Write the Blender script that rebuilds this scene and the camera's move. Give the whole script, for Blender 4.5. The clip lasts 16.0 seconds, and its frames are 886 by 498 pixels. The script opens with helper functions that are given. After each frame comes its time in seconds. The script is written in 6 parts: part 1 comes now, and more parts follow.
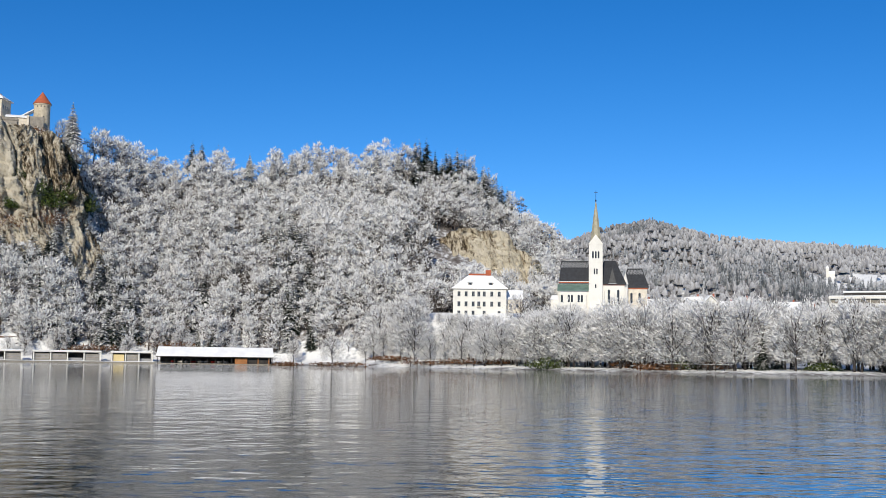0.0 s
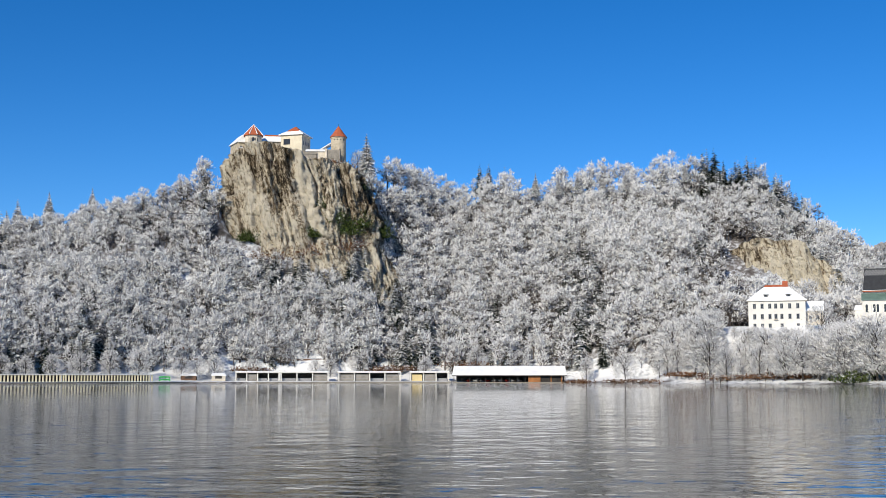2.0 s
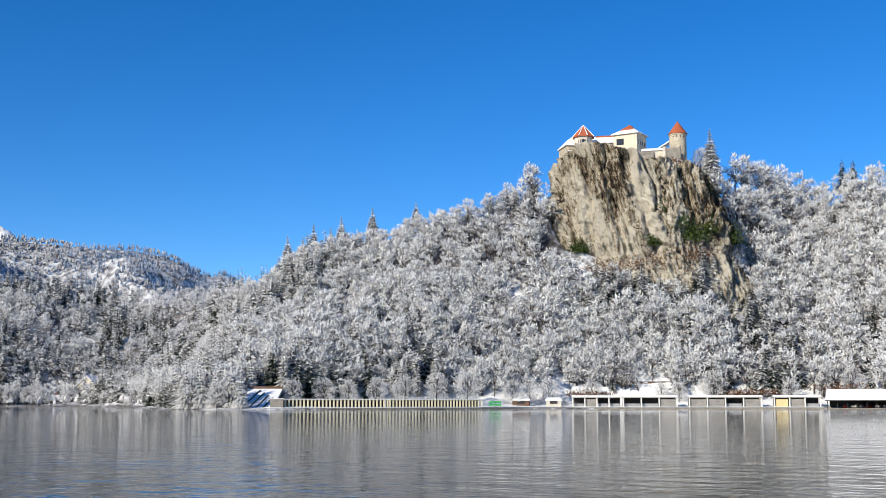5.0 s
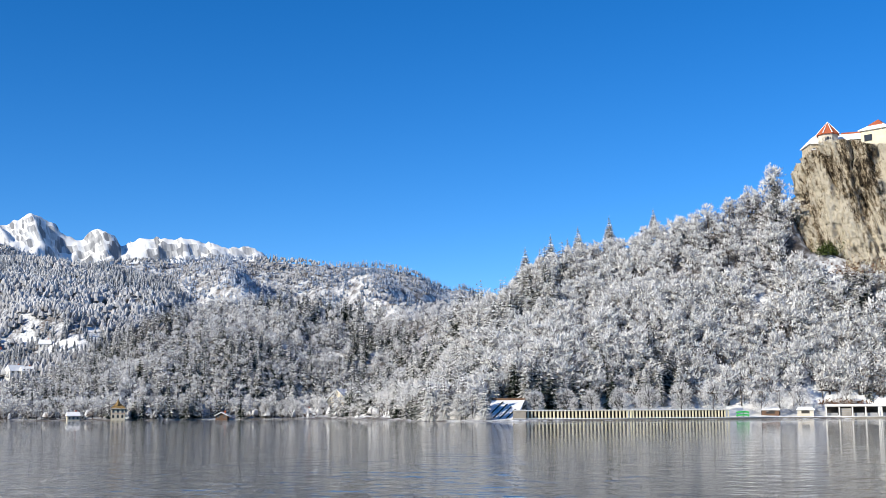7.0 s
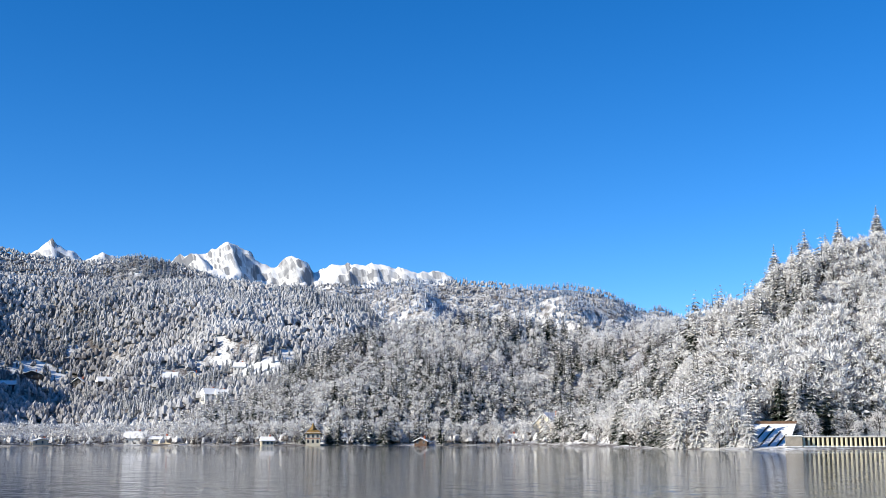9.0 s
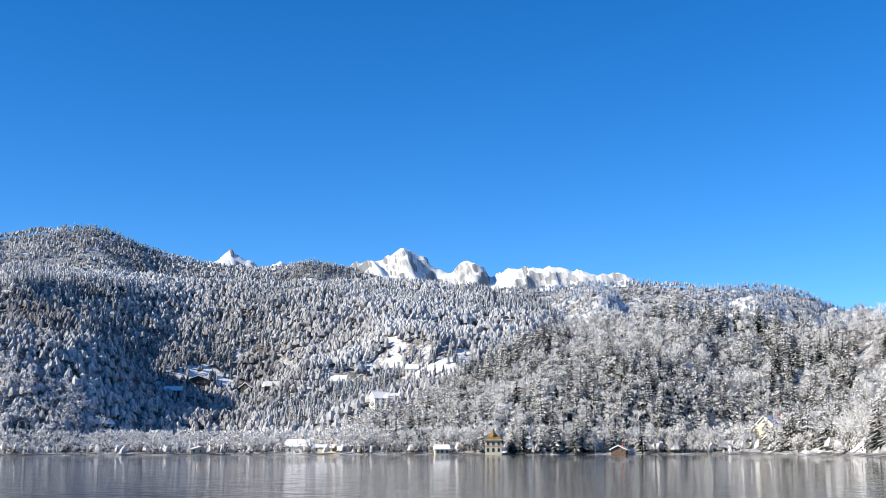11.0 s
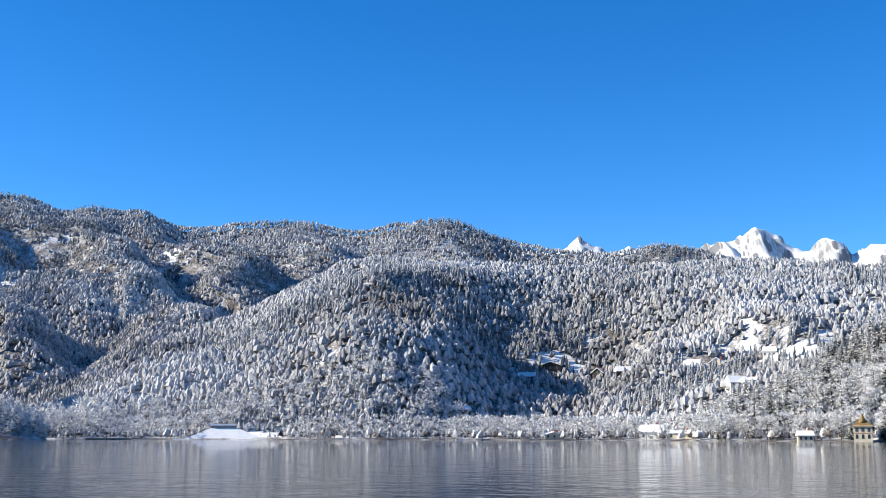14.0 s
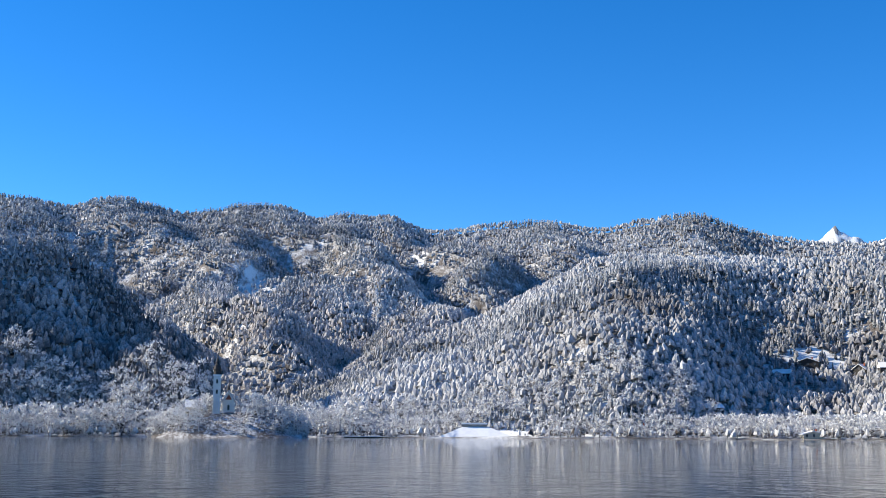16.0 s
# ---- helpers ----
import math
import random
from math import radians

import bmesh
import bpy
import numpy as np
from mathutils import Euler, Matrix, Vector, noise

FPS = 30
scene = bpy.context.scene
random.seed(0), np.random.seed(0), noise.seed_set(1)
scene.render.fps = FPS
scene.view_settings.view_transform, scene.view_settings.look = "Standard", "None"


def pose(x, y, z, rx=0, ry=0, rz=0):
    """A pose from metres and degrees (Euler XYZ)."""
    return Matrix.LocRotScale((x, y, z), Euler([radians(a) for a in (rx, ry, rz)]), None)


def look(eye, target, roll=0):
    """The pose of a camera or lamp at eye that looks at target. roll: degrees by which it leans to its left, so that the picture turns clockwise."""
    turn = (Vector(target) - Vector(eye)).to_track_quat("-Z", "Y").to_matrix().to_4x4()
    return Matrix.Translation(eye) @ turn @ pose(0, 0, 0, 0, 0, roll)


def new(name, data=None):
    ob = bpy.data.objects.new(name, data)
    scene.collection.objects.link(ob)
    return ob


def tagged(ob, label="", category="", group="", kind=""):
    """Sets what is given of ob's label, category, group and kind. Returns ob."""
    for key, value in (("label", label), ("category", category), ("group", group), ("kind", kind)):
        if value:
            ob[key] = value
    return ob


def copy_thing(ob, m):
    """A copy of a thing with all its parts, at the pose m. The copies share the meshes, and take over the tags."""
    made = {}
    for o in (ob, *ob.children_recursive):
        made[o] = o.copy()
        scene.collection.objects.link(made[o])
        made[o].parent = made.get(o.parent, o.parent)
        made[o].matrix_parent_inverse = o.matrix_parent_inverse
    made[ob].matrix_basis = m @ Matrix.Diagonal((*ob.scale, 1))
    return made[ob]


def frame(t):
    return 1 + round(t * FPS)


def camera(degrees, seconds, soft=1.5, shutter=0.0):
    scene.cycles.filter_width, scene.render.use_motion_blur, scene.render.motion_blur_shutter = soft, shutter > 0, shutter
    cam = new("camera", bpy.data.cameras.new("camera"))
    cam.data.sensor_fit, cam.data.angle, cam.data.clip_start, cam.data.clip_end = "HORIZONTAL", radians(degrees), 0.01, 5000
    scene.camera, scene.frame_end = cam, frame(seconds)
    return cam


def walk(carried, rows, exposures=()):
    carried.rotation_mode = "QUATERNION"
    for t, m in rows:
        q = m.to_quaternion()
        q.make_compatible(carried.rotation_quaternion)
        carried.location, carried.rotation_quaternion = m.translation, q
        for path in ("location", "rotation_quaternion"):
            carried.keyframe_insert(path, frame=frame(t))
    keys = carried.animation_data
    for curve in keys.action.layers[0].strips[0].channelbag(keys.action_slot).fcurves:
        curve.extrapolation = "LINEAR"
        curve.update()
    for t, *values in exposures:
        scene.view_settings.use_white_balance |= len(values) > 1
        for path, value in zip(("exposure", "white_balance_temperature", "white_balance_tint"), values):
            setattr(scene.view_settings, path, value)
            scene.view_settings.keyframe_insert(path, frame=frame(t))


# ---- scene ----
# ================= camera =================
cam = camera(40.5, 16.0, soft=0.8)
# seconds, x, y, z, pitch + 90, lean, heading
PATH = [
    (0.0, 0.0, 0.0, 1.7, 95.38, -0.79, -0.06),
    (0.5, 0.0, 0.0, 1.7, 95.74, -0.71, 3.21),
    (1.0, 0.0, 0.0, 1.7, 95.95, -0.53, 6.50),
    (1.5, 0.0, 0.0, 1.7, 96.04, -0.26, 10.08),
    (2.0, 0.0, 0.0, 1.7, 96.11, 0.03, 13.77),
    (2.5, 0.0, 0.0, 1.7, 96.10, 0.28, 17.08),
    (2.6, 0.0, 0.0, 1.7, 96.12, 0.30, 17.62),
    (2.7, -0.3, 0.7, 1.7, 96.14, 0.30, 18.12),
    (2.8, -1.9, 4.3, 1.7, 96.17, 0.30, 18.59),
    (2.9, -3.5, 7.8, 1.7, 96.21, 0.29, 19.04),
    (3.0, -5.1, 11.4, 1.7, 96.25, 0.27, 19.50),
    (3.1, -6.7, 15.0, 1.7, 96.31, 0.26, 19.93),
    (3.2, -8.2, 18.5, 1.7, 96.38, 0.25, 20.35),
    (3.3, -9.8, 22.1, 1.7, 96.46, 0.23, 20.76),
    (3.4, -11.4, 25.7, 1.7, 96.54, 0.20, 21.18),
    (3.5, -13.0, 29.2, 1.7, 96.61, 0.17, 21.63),
    (3.6, -14.6, 32.8, 1.7, 96.66, 0.12, 22.10),
    (3.7, -16.2, 36.3, 1.7, 96.71, 0.05, 22.59),
    (3.8, -17.1, 38.4, 1.7, 96.76, -0.01, 23.09),
    (4.0, -17.1, 38.4, 1.7, 96.84, -0.08, 24.13),
    (4.5, -17.1, 38.4, 1.7, 97.06, -0.05, 26.84),
    (5.0, -17.1, 38.4, 1.7, 97.30, 0.01, 29.56),
    (5.5, -17.1, 38.4, 1.7, 97.52, 0.09, 32.29),
    (6.0, -17.1, 38.4, 1.7, 97.73, 0.18, 35.05),
    (6.5, -17.1, 38.4, 1.7, 97.92, 0.26, 37.85),
    (7.0, -17.1, 38.4, 1.7, 97.86, 0.39, 40.99),
    (7.5, -17.1, 38.4, 1.7, 97.83, 0.75, 43.51),
    (7.6, -17.1, 38.4, 1.7, 97.83, 0.77, 44.06),
    (7.7, -17.1, 38.4, 1.7, 97.84, 0.77, 44.63),
    (7.8, -20.3, 40.5, 1.7, 97.84, 0.75, 45.19),
    (7.9, -23.4, 42.7, 1.7, 97.85, 0.73, 45.73),
    (8.0, -26.6, 44.8, 1.7, 97.87, 0.70, 46.23),
    (8.5, -42.4, 55.5, 1.7, 98.02, 0.53, 48.10),
    (9.0, -58.3, 66.2, 1.7, 99.12, 0.13, 49.90),
    (9.5, -74.1, 76.9, 1.7, 99.94, -0.06, 51.50),
    (10.0, -89.9, 87.5, 1.7, 100.07, -0.06, 53.54),
    (10.5, -105.8, 98.2, 1.7, 99.88, 0.02, 55.82),
    (11.0, -121.6, 108.9, 1.7, 99.54, 0.17, 58.38),
    (11.1, -124.8, 111.0, 1.7, 99.47, 0.21, 58.93),
    (11.2, -127.9, 113.2, 1.7, 99.40, 0.25, 59.50),
    (11.3, -129.0, 113.9, 1.7, 99.34, 0.30, 60.08),
    (11.4, -129.0, 113.9, 1.7, 99.28, 0.35, 60.67),
    (11.5, -129.0, 113.9, 1.7, 99.23, 0.40, 61.28),
    (12.0, -129.0, 113.9, 1.7, 99.12, 0.69, 64.57),
    (12.5, -129.0, 113.9, 1.7, 99.05, 0.51, 67.31),
    (13.0, -129.0, 113.9, 1.7, 98.98, 0.28, 69.31),
    (13.5, -129.0, 113.9, 1.7, 98.98, -0.07, 71.93),
    (14.0, -129.0, 113.9, 1.7, 98.88, -0.11, 75.08),
    (14.5, -129.0, 113.9, 1.7, 98.80, 0.16, 78.47),
    (15.0, -129.0, 113.9, 1.7, 98.78, -0.09, 81.28),
    (15.5, -129.0, 113.9, 1.7, 98.79, -0.18, 84.05),
    (16.0, -129.0, 113.9, 1.7, 98.79, -0.23, 86.82),
]
walk(cam, [(r[0], pose(*r[1:])) for r in PATH], [(t, s, k, 6) for t, s, k in ((0, 0.03, 6800), (2, 0.10, 6800), (4, 0.27, 6800), (7, 0.48, 6800), (9, 0.64, 6900), (12.5, 0.85, 7050), (14.5, 0.92, 7050), (16, 0.97, 7050))])

# ================= light =================
SUN_YAW, SUN_UP = 167.0, 28.0
world = bpy.data.worlds.new("winter_sky")
scene.world = world
world.use_nodes = True
wn = world.node_tree
sky = wn.nodes.new("ShaderNodeTexSky")
sky.sky_type = "NISHITA"
sky.sun_disc = False
sky.sun_elevation = radians(SUN_UP)
sky.sun_rotation = radians(-SUN_YAW)
sky.altitude = 3500.0
sky.air_density = 1.0
sky.dust_density = 0.0
sky.ozone_density = 4.0
tone = wn.nodes.new("ShaderNodeHueSaturation")
tone.inputs["Saturation"].default_value = 1.295
tone.inputs["Hue"].default_value = 0.507
background = wn.nodes["Background"]
background.inputs["Strength"].default_value = 0.13
wn.links.new(sky.outputs["Color"], tone.inputs["Color"])
wn.links.new(tone.outputs["Color"], background.inputs["Color"])
sun_data = bpy.data.lights.new("sun", "SUN")
sun_data.energy = 4.4
sun_data.angle = radians(0.5)
sun_data.color = (1.0, 0.93, 0.82)
sun = new("sun", sun_data)
a, b = radians(SUN_YAW), radians(SUN_UP)
sun.matrix_world = look((0, 0, 300), Vector((0, 0, 300)) - Vector((-math.sin(a) * math.cos(b), math.cos(a) * math.cos(b), math.sin(b))))

# ================= materials =================


def material(name, rough=0.8, spec=0.3):
    m = bpy.data.materials.new(name)
    m.use_nodes = True
    n = m.node_tree
    p = n.nodes["Principled BSDF"]
    p.inputs["Roughness"].default_value = rough
    p.inputs["Specular IOR Level"].default_value = spec
    return m, n, p


def node(n, kind, **values):
    k = n.nodes.new(kind)
    for key, v in values.items():
        k.inputs[key].default_value = v
    return k


def ramp(n, source, stops):
    r = n.nodes.new("ShaderNodeValToRGB")
    e = r.color_ramp.elements
    e[0].position, e[0].color = stops[0][0], (*stops[0][1], 1)
    e[1].position, e[1].color = stops[-1][0], (*stops[-1][1], 1)
    for pos, col in stops[1:-1]:
        x = e.new(pos)
        x.color = (*col, 1)
    n.links.new(source, r.inputs["Fac"])
    return r.outputs["Color"]


def coords(n, scale=(1, 1, 1)):
    tc = n.nodes.new("ShaderNodeTexCoord")
    mp = n.nodes.new("ShaderNodeMapping")
    mp.inputs["Scale"].default_value = scale
    n.links.new(tc.outputs["Object"], mp.inputs["Vector"])
    return mp.outputs["Vector"]


def noise_tex(n, vec, scale, detail=5.0, rough=0.6):
    t = node(n, "ShaderNodeTexNoise", Scale=scale, Detail=detail, Roughness=rough)
    n.links.new(vec, t.inputs["Vector"])
    return t.outputs["Fac"]


def calc(n, op, x, y):
    m = n.nodes.new("ShaderNodeMath")
    m.operation = op
    for i, v in enumerate((x, y)):
        if isinstance(v, (int, float)):
            m.inputs[i].default_value = v
        else:
            n.links.new(v, m.inputs[i])
    return m.outputs[0]


def mix(n, fac, c1, c2):
    m = n.nodes.new("ShaderNodeMix")
    m.data_type = "RGBA"
    for i, v in ((0, fac), (6, c1), (7, c2)):
        if isinstance(v, (int, float)):
            m.inputs[i].default_value = v
        elif isinstance(v, tuple):
            m.inputs[i].default_value = (*v, 1)
        else:
            n.links.new(v, m.inputs[i])
    return m.outputs[2]


def bump(n, p, height, strength, distance=0.1):
    k = node(n, "ShaderNodeBump", Strength=strength, Distance=distance)
    n.links.new(height, k.inputs["Height"])
    n.links.new(k.outputs["Normal"], p.inputs["Normal"])


def plain(name, color, rough=0.8, spread=0.12, scale=1.2, relief=0.2, metal=0.0):
    """A worn paint, plaster or cloth: one colour with stains at two scales and a fine relief."""
    m, n, p = material(name, rough)
    v = coords(n)
    big, fine = noise_tex(n, v, scale * 0.25, 4), noise_tex(n, v, scale * 3, 6)
    f = calc(n, "ADD", calc(n, "MULTIPLY", big, 0.6), calc(n, "MULTIPLY", fine, 0.4))
    lo = tuple(c * (1 - spread * 2) for c in color)
    hi = tuple(min(1.0, c * (1 + spread)) for c in color)
    n.links.new(ramp(n, f, [(0.3, lo), (0.7, hi)]), p.inputs["Base Color"])
    p.inputs["Metallic"].default_value = metal
    bump(n, p, fine, relief, 0.05)
    return m


SNOW, TWIG, NEEDLE = (0.80, 0.797, 0.795), (0.10, 0.083, 0.075), (0.022, 0.032, 0.022)


def foliage(name, dark, stops, lively=0.75, own=0.55, white=SNOW, grain=1.6, depth=0.45):
    """Twigs or boughs: every one carries more or less snow, in tufts finer than itself; each tree has its own share of it."""
    m, n, p = material(name, 0.9, 0.1)
    g = n.nodes.new("ShaderNodeNewGeometry")
    t = n.nodes.new("ShaderNodeAttribute")
    t.attribute_name = "frost"
    tufts = noise_tex(n, g.outputs["Position"], grain, 3.0, 0.7)
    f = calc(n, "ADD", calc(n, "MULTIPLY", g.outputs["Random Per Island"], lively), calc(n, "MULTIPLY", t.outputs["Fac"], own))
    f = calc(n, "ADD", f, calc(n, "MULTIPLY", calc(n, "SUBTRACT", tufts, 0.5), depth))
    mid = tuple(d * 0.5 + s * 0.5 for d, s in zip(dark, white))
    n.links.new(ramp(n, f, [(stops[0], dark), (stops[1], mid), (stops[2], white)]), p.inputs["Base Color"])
    return m


HOAR = (0.70, 0.69, 0.685)
M_FROST = foliage("frosted_twigs", TWIG, (0.04, 0.23, 0.52), 0.22, 0.62, HOAR, 1.5, 0.75)
M_FIR = foliage("snowy_needles", NEEDLE, (0.26, 0.46, 0.72), 0.5, 0.42, HOAR, 1.5, 0.5)
# far woods: darks lifted and snow dulled to put haze into the colours
M_FAR = foliage("snowy_hazed_wood", (0.12, 0.115, 0.12), (0.02, 0.38, 0.82), 0.10, 0.6, (0.54, 0.54, 0.55), 1.0, 1.0)
M_FAR_FIR = foliage("snowy_hazed_spruces", (0.075, 0.085, 0.095), (0.08, 0.46, 0.9), 0.08, 0.6, (0.52, 0.525, 0.54), 1.0, 0.8)
# blue base colour stands in for the haze over the farthest spruces
M_HAZE_TINT = foliage("haze_tinted_spruces", (0.07, 0.11, 0.18), (0.05, 0.42, 0.8), 0.15, 0.8, (0.36, 0.41, 0.50), 0.3, 0.5)
M_BEECH = foliage("brown_beech_wood", (0.165, 0.135, 0.125), (0.1, 0.5, 0.9), 0.08, 0.7, (0.52, 0.505, 0.50), 0.8, 0.8)
M_BARK = plain("dark_wet_bark", (0.06, 0.05, 0.045), 0.9, 0.3, 4)
M_EVERGREEN = foliage("ivy_and_yew", (0.055, 0.075, 0.02), (0.75, 1.05, 1.3))


def ground_material():
    m, n, p = material("snow_ground", 0.85, 0.2)
    v = coords(n)
    t = n.nodes.new("ShaderNodeAttribute")
    t.attribute_name = "frost"
    f = calc(n, "ADD", calc(n, "MULTIPLY", noise_tex(n, v, 0.06, 6), 0.55), calc(n, "MULTIPLY", noise_tex(n, v, 0.7, 5), 0.45))
    f = calc(n, "ADD", f, calc(n, "MULTIPLY", t.outputs["Fac"], 0.17))
    n.links.new(ramp(n, f, [(0.40, (0.06, 0.05, 0.045)), (0.50, (0.17, 0.155, 0.15)), (0.58, (0.5, 0.51, 0.53)), (0.65, SNOW)]), p.inputs["Base Color"])
    bump(n, p, noise_tex(n, v, 0.6, 6), 0.5, 0.4)
    return m


def snow_material():
    m, n, p = material("clean_snow", 0.7, 0.3)
    v = coords(n)
    n.links.new(ramp(n, noise_tex(n, v, 0.3, 6), [(0.3, (0.75, 0.75, 0.76)), (0.6, (0.86, 0.86, 0.86))]), p.inputs["Base Color"])
    bump(n, p, noise_tex(n, v, 1.5, 6), 0.3, 0.1)
    return m


def rock_material(name, warm):
    m, n, p = material(name, 0.9, 0.2)
    tilt = n.nodes.new("ShaderNodeMapping")
    tilt.inputs["Rotation"].default_value = (0, radians(12), 0)
    n.links.new(coords(n), tilt.inputs["Vector"])
    long = n.nodes.new("ShaderNodeMapping")
    long.inputs["Scale"].default_value = (1, 1, 0.26)
    n.links.new(tilt.outputs["Vector"], long.inputs["Vector"])
    patch = noise_tex(n, long.outputs["Vector"], 0.085, 3, 0.5)
    streak = noise_tex(n, long.outputs["Vector"], 0.8, 8, 0.8)
    fine = noise_tex(n, coords(n), 2.0, 7, 0.85)
    f = calc(n, "ADD", calc(n, "MULTIPLY", patch, 0.34), calc(n, "ADD", calc(n, "MULTIPLY", streak, 0.46), calc(n, "MULTIPLY", fine, 0.20)))
    f = calc(n, "ADD", calc(n, "MULTIPLY", calc(n, "SUBTRACT", f, 0.5), 1.6), 0.5)
    pale = (0.78, 0.70, 0.56) if warm else (0.76, 0.69, 0.57)
    low = 0.035 if warm else 0.036
    col = ramp(n, f, [(0.43 - low, (0.028, 0.021, 0.014)), (0.465 - low, (0.12, 0.085, 0.052)), (0.495 - low, (0.30, 0.235, 0.16)), (0.52 - low, (0.52, 0.44, 0.33)), (0.55 - low, pale)])
    n.links.new(col, p.inputs["Base Color"])
    g = calc(n, "ADD", calc(n, "MULTIPLY", streak, 0.7), calc(n, "MULTIPLY", fine, 0.3))
    bump(n, p, g, 1.0, 2.2)
    return m


def lake_material():
    m, n, p = material("lake_water", 0.03, 0.5)
    p.inputs["Base Color"].default_value = (0.012, 0.026, 0.034, 1)
    p.inputs["IOR"].default_value = 1.333
    wide = noise_tex(n, coords(n, (1, 1, 1)), 0.03, 4)
    gust = noise_tex(n, coords(n, (0.8, 1.0, 1)), 0.22, 3)
    roll = noise_tex(n, coords(n, (0.8, 1.0, 1)), 0.3, 2, 0.4)
    swell = noise_tex(n, coords(n, (0.75, 1.0, 1)), 0.9, 2, 0.4)
    chop = noise_tex(n, coords(n, (0.75, 1.0, 1)), 2.8, 2, 0.4)
    h = calc(n, "ADD", calc(n, "MULTIPLY", roll, 0.5), calc(n, "ADD", calc(n, "MULTIPLY", swell, 0.75), calc(n, "MULTIPLY", chop, 0.40)))
    h = calc(n, "MULTIPLY", h, calc(n, "ADD", calc(n, "MULTIPLY", wide, 1.1), calc(n, "SUBTRACT", calc(n, "MULTIPLY", gust, 1.0), 0.1)))
    bump(n, p, h, 1.0, 0.058)
    return m


M_GROUND, M_SNOW = ground_material(), snow_material()


def peak_material():
    m, n, p = material("snow_and_rock", 0.8, 0.2)
    g = n.nodes.new("ShaderNodeNewGeometry")
    s = n.nodes.new("ShaderNodeSeparateXYZ")
    n.links.new(g.outputs["True Normal"], s.inputs[0])
    f = calc(n, "ADD", s.outputs["Z"], calc(n, "MULTIPLY", noise_tex(n, coords(n), 0.02, 5), 0.3))
    n.links.new(ramp(n, f, [(0.60, (0.20, 0.205, 0.22)), (0.80, SNOW)]), p.inputs["Base Color"])
    return m


M_PEAK = peak_material()
M_ROCK, M_ROCK2 = rock_material("castle_limestone", False), rock_material("ochre_limestone", True)
M_LAKE = lake_material()

# ================= shape of the land =================
# lake shore, running round from behind the camera
SHORE = [(14, -2.5), (45, 6), (110, 60), (140, 150), (115, 230), (92, 254), (76, 266), (59, 279), (41, 294), (22, 315), (0, 335), (-24, 349), (-53, 381), (-93, 376), (-131, 362), (-167, 329),
         (-178, 307), (-196, 276), (-204, 266), (-225, 268), (-262, 300), (-310, 345), (-350, 385), (-391, 416), (-455, 452), (-487, 448), (-508, 432), (-537, 389), (-633, 350), (-684, 318), (-719, 252), (-748, 170), (-770, 94),
         (-780, 20), (-775, -60), (-790, -220), (-700, -330), (-420, -300), (-180, -170), (-60, -40), (-10, -4)]
EAST, WEST = (0.0, 0.0), (-130.0, 116.0)
# heading, foot, crest (metres from the centre), height of the crest
CASTLE_HILL = [(-11, 402, 480, 0), (-8, 396, 470, 20), (-6.2, 394, 480, 38), (-5, 392, 485, 48), (-3.2, 390, 490, 62), (-1.3, 388, 495, 76), (1.2, 380, 495, 81),
               (2.8, 380, 495, 81), (5, 382, 495, 77), (9.3, 402, 495, 75), (10.7, 405, 495, 78), (13.2, 405, 495, 73), (15, 404, 480, 75), (16.6, 402, 458, 73),
               (17.7, 400, 440, 69), (18.3, 398, 432, 64), (18.9, 398, 432, 60), (20.5, 396, 426, 52), (23, 394, 424, 51), (23.8, 392, 426, 55), (24.4, 390, 428, 64), (25.1, 388, 432, 68), (25.6, 388, 430, 68), (27.3, 384, 428, 62), (30.8, 370, 425, 54), (33.4, 360, 425, 48),
               (34.6, 354, 425, 46), (37.2, 352, 430, 36), (39.9, 362, 450, 36), (42, 395, 480, 36), (44, 440, 520, 30), (47, 520, 580, 0)]
VILLA_HILL = [(64, 540, 620, 0), (61.5, 535, 625, 16), (59.9, 525, 630, 19), (58.2, 518, 635, 30), (56.6, 512, 640, 43), (55.1, 508, 640, 53), (54, 506, 640, 58), (52.7, 505, 640, 63), (51, 505, 640, 66), (49, 505, 640, 70), (47.3, 510, 640, 71), (45, 525, 640, 66), (42.5, 525, 640, 63), (40, 500, 630, 63), (36.7, 400, 610, 62), (33.5, 400, 600, 60), (30, 400, 600, 50), (25, 400, 600, 0)]
NORTH_HILL = [(-60, 700, 1300, 60), (-30, 750, 1400, 110), (-20.4, 760, 1400, 127), (-18.3, 760, 1400, 133), (-15.8, 760, 1400, 136), (-13.3, 760, 1400, 143), (-11.2, 760, 1400, 156), (-9.8, 760, 1400, 164),
              (-7.5, 760, 1400, 153), (-5.9, 760, 1400, 139), (-2, 800, 1400, 100), (4, 800, 1400, 60), (14, 800, 1400, 0)]
WEST_HILL = [(97, 690, 900, 0), (93, 690, 950, 32), (91.2, 685, 980, 52), (89.1, 680, 1000, 70), (87.5, 670, 1000, 80), (86.1, 660, 1000, 90), (84.5, 650, 1000, 99), (82.7, 645, 1000, 118), (81, 640, 1000, 131), (80.2, 635, 1000, 140), (78.5, 625, 1000, 148), (75.7, 640, 1000, 144), (72.3, 680, 1000, 142), (69.2, 700, 1000, 139), (66, 660, 1000, 138),
             (62.7, 620, 1000, 142), (60, 605, 1000, 142), (57.4, 600, 1000, 136), (55.4, 600, 1000, 131), (54.5, 600, 1000, 127), (53.5, 600, 1000, 121), (52.7, 600, 1000, 108), (51.8, 600, 1000, 92), (50.5, 600, 1000, 62), (47, 620, 1000, 30), (42, 640, 1000, 0)]
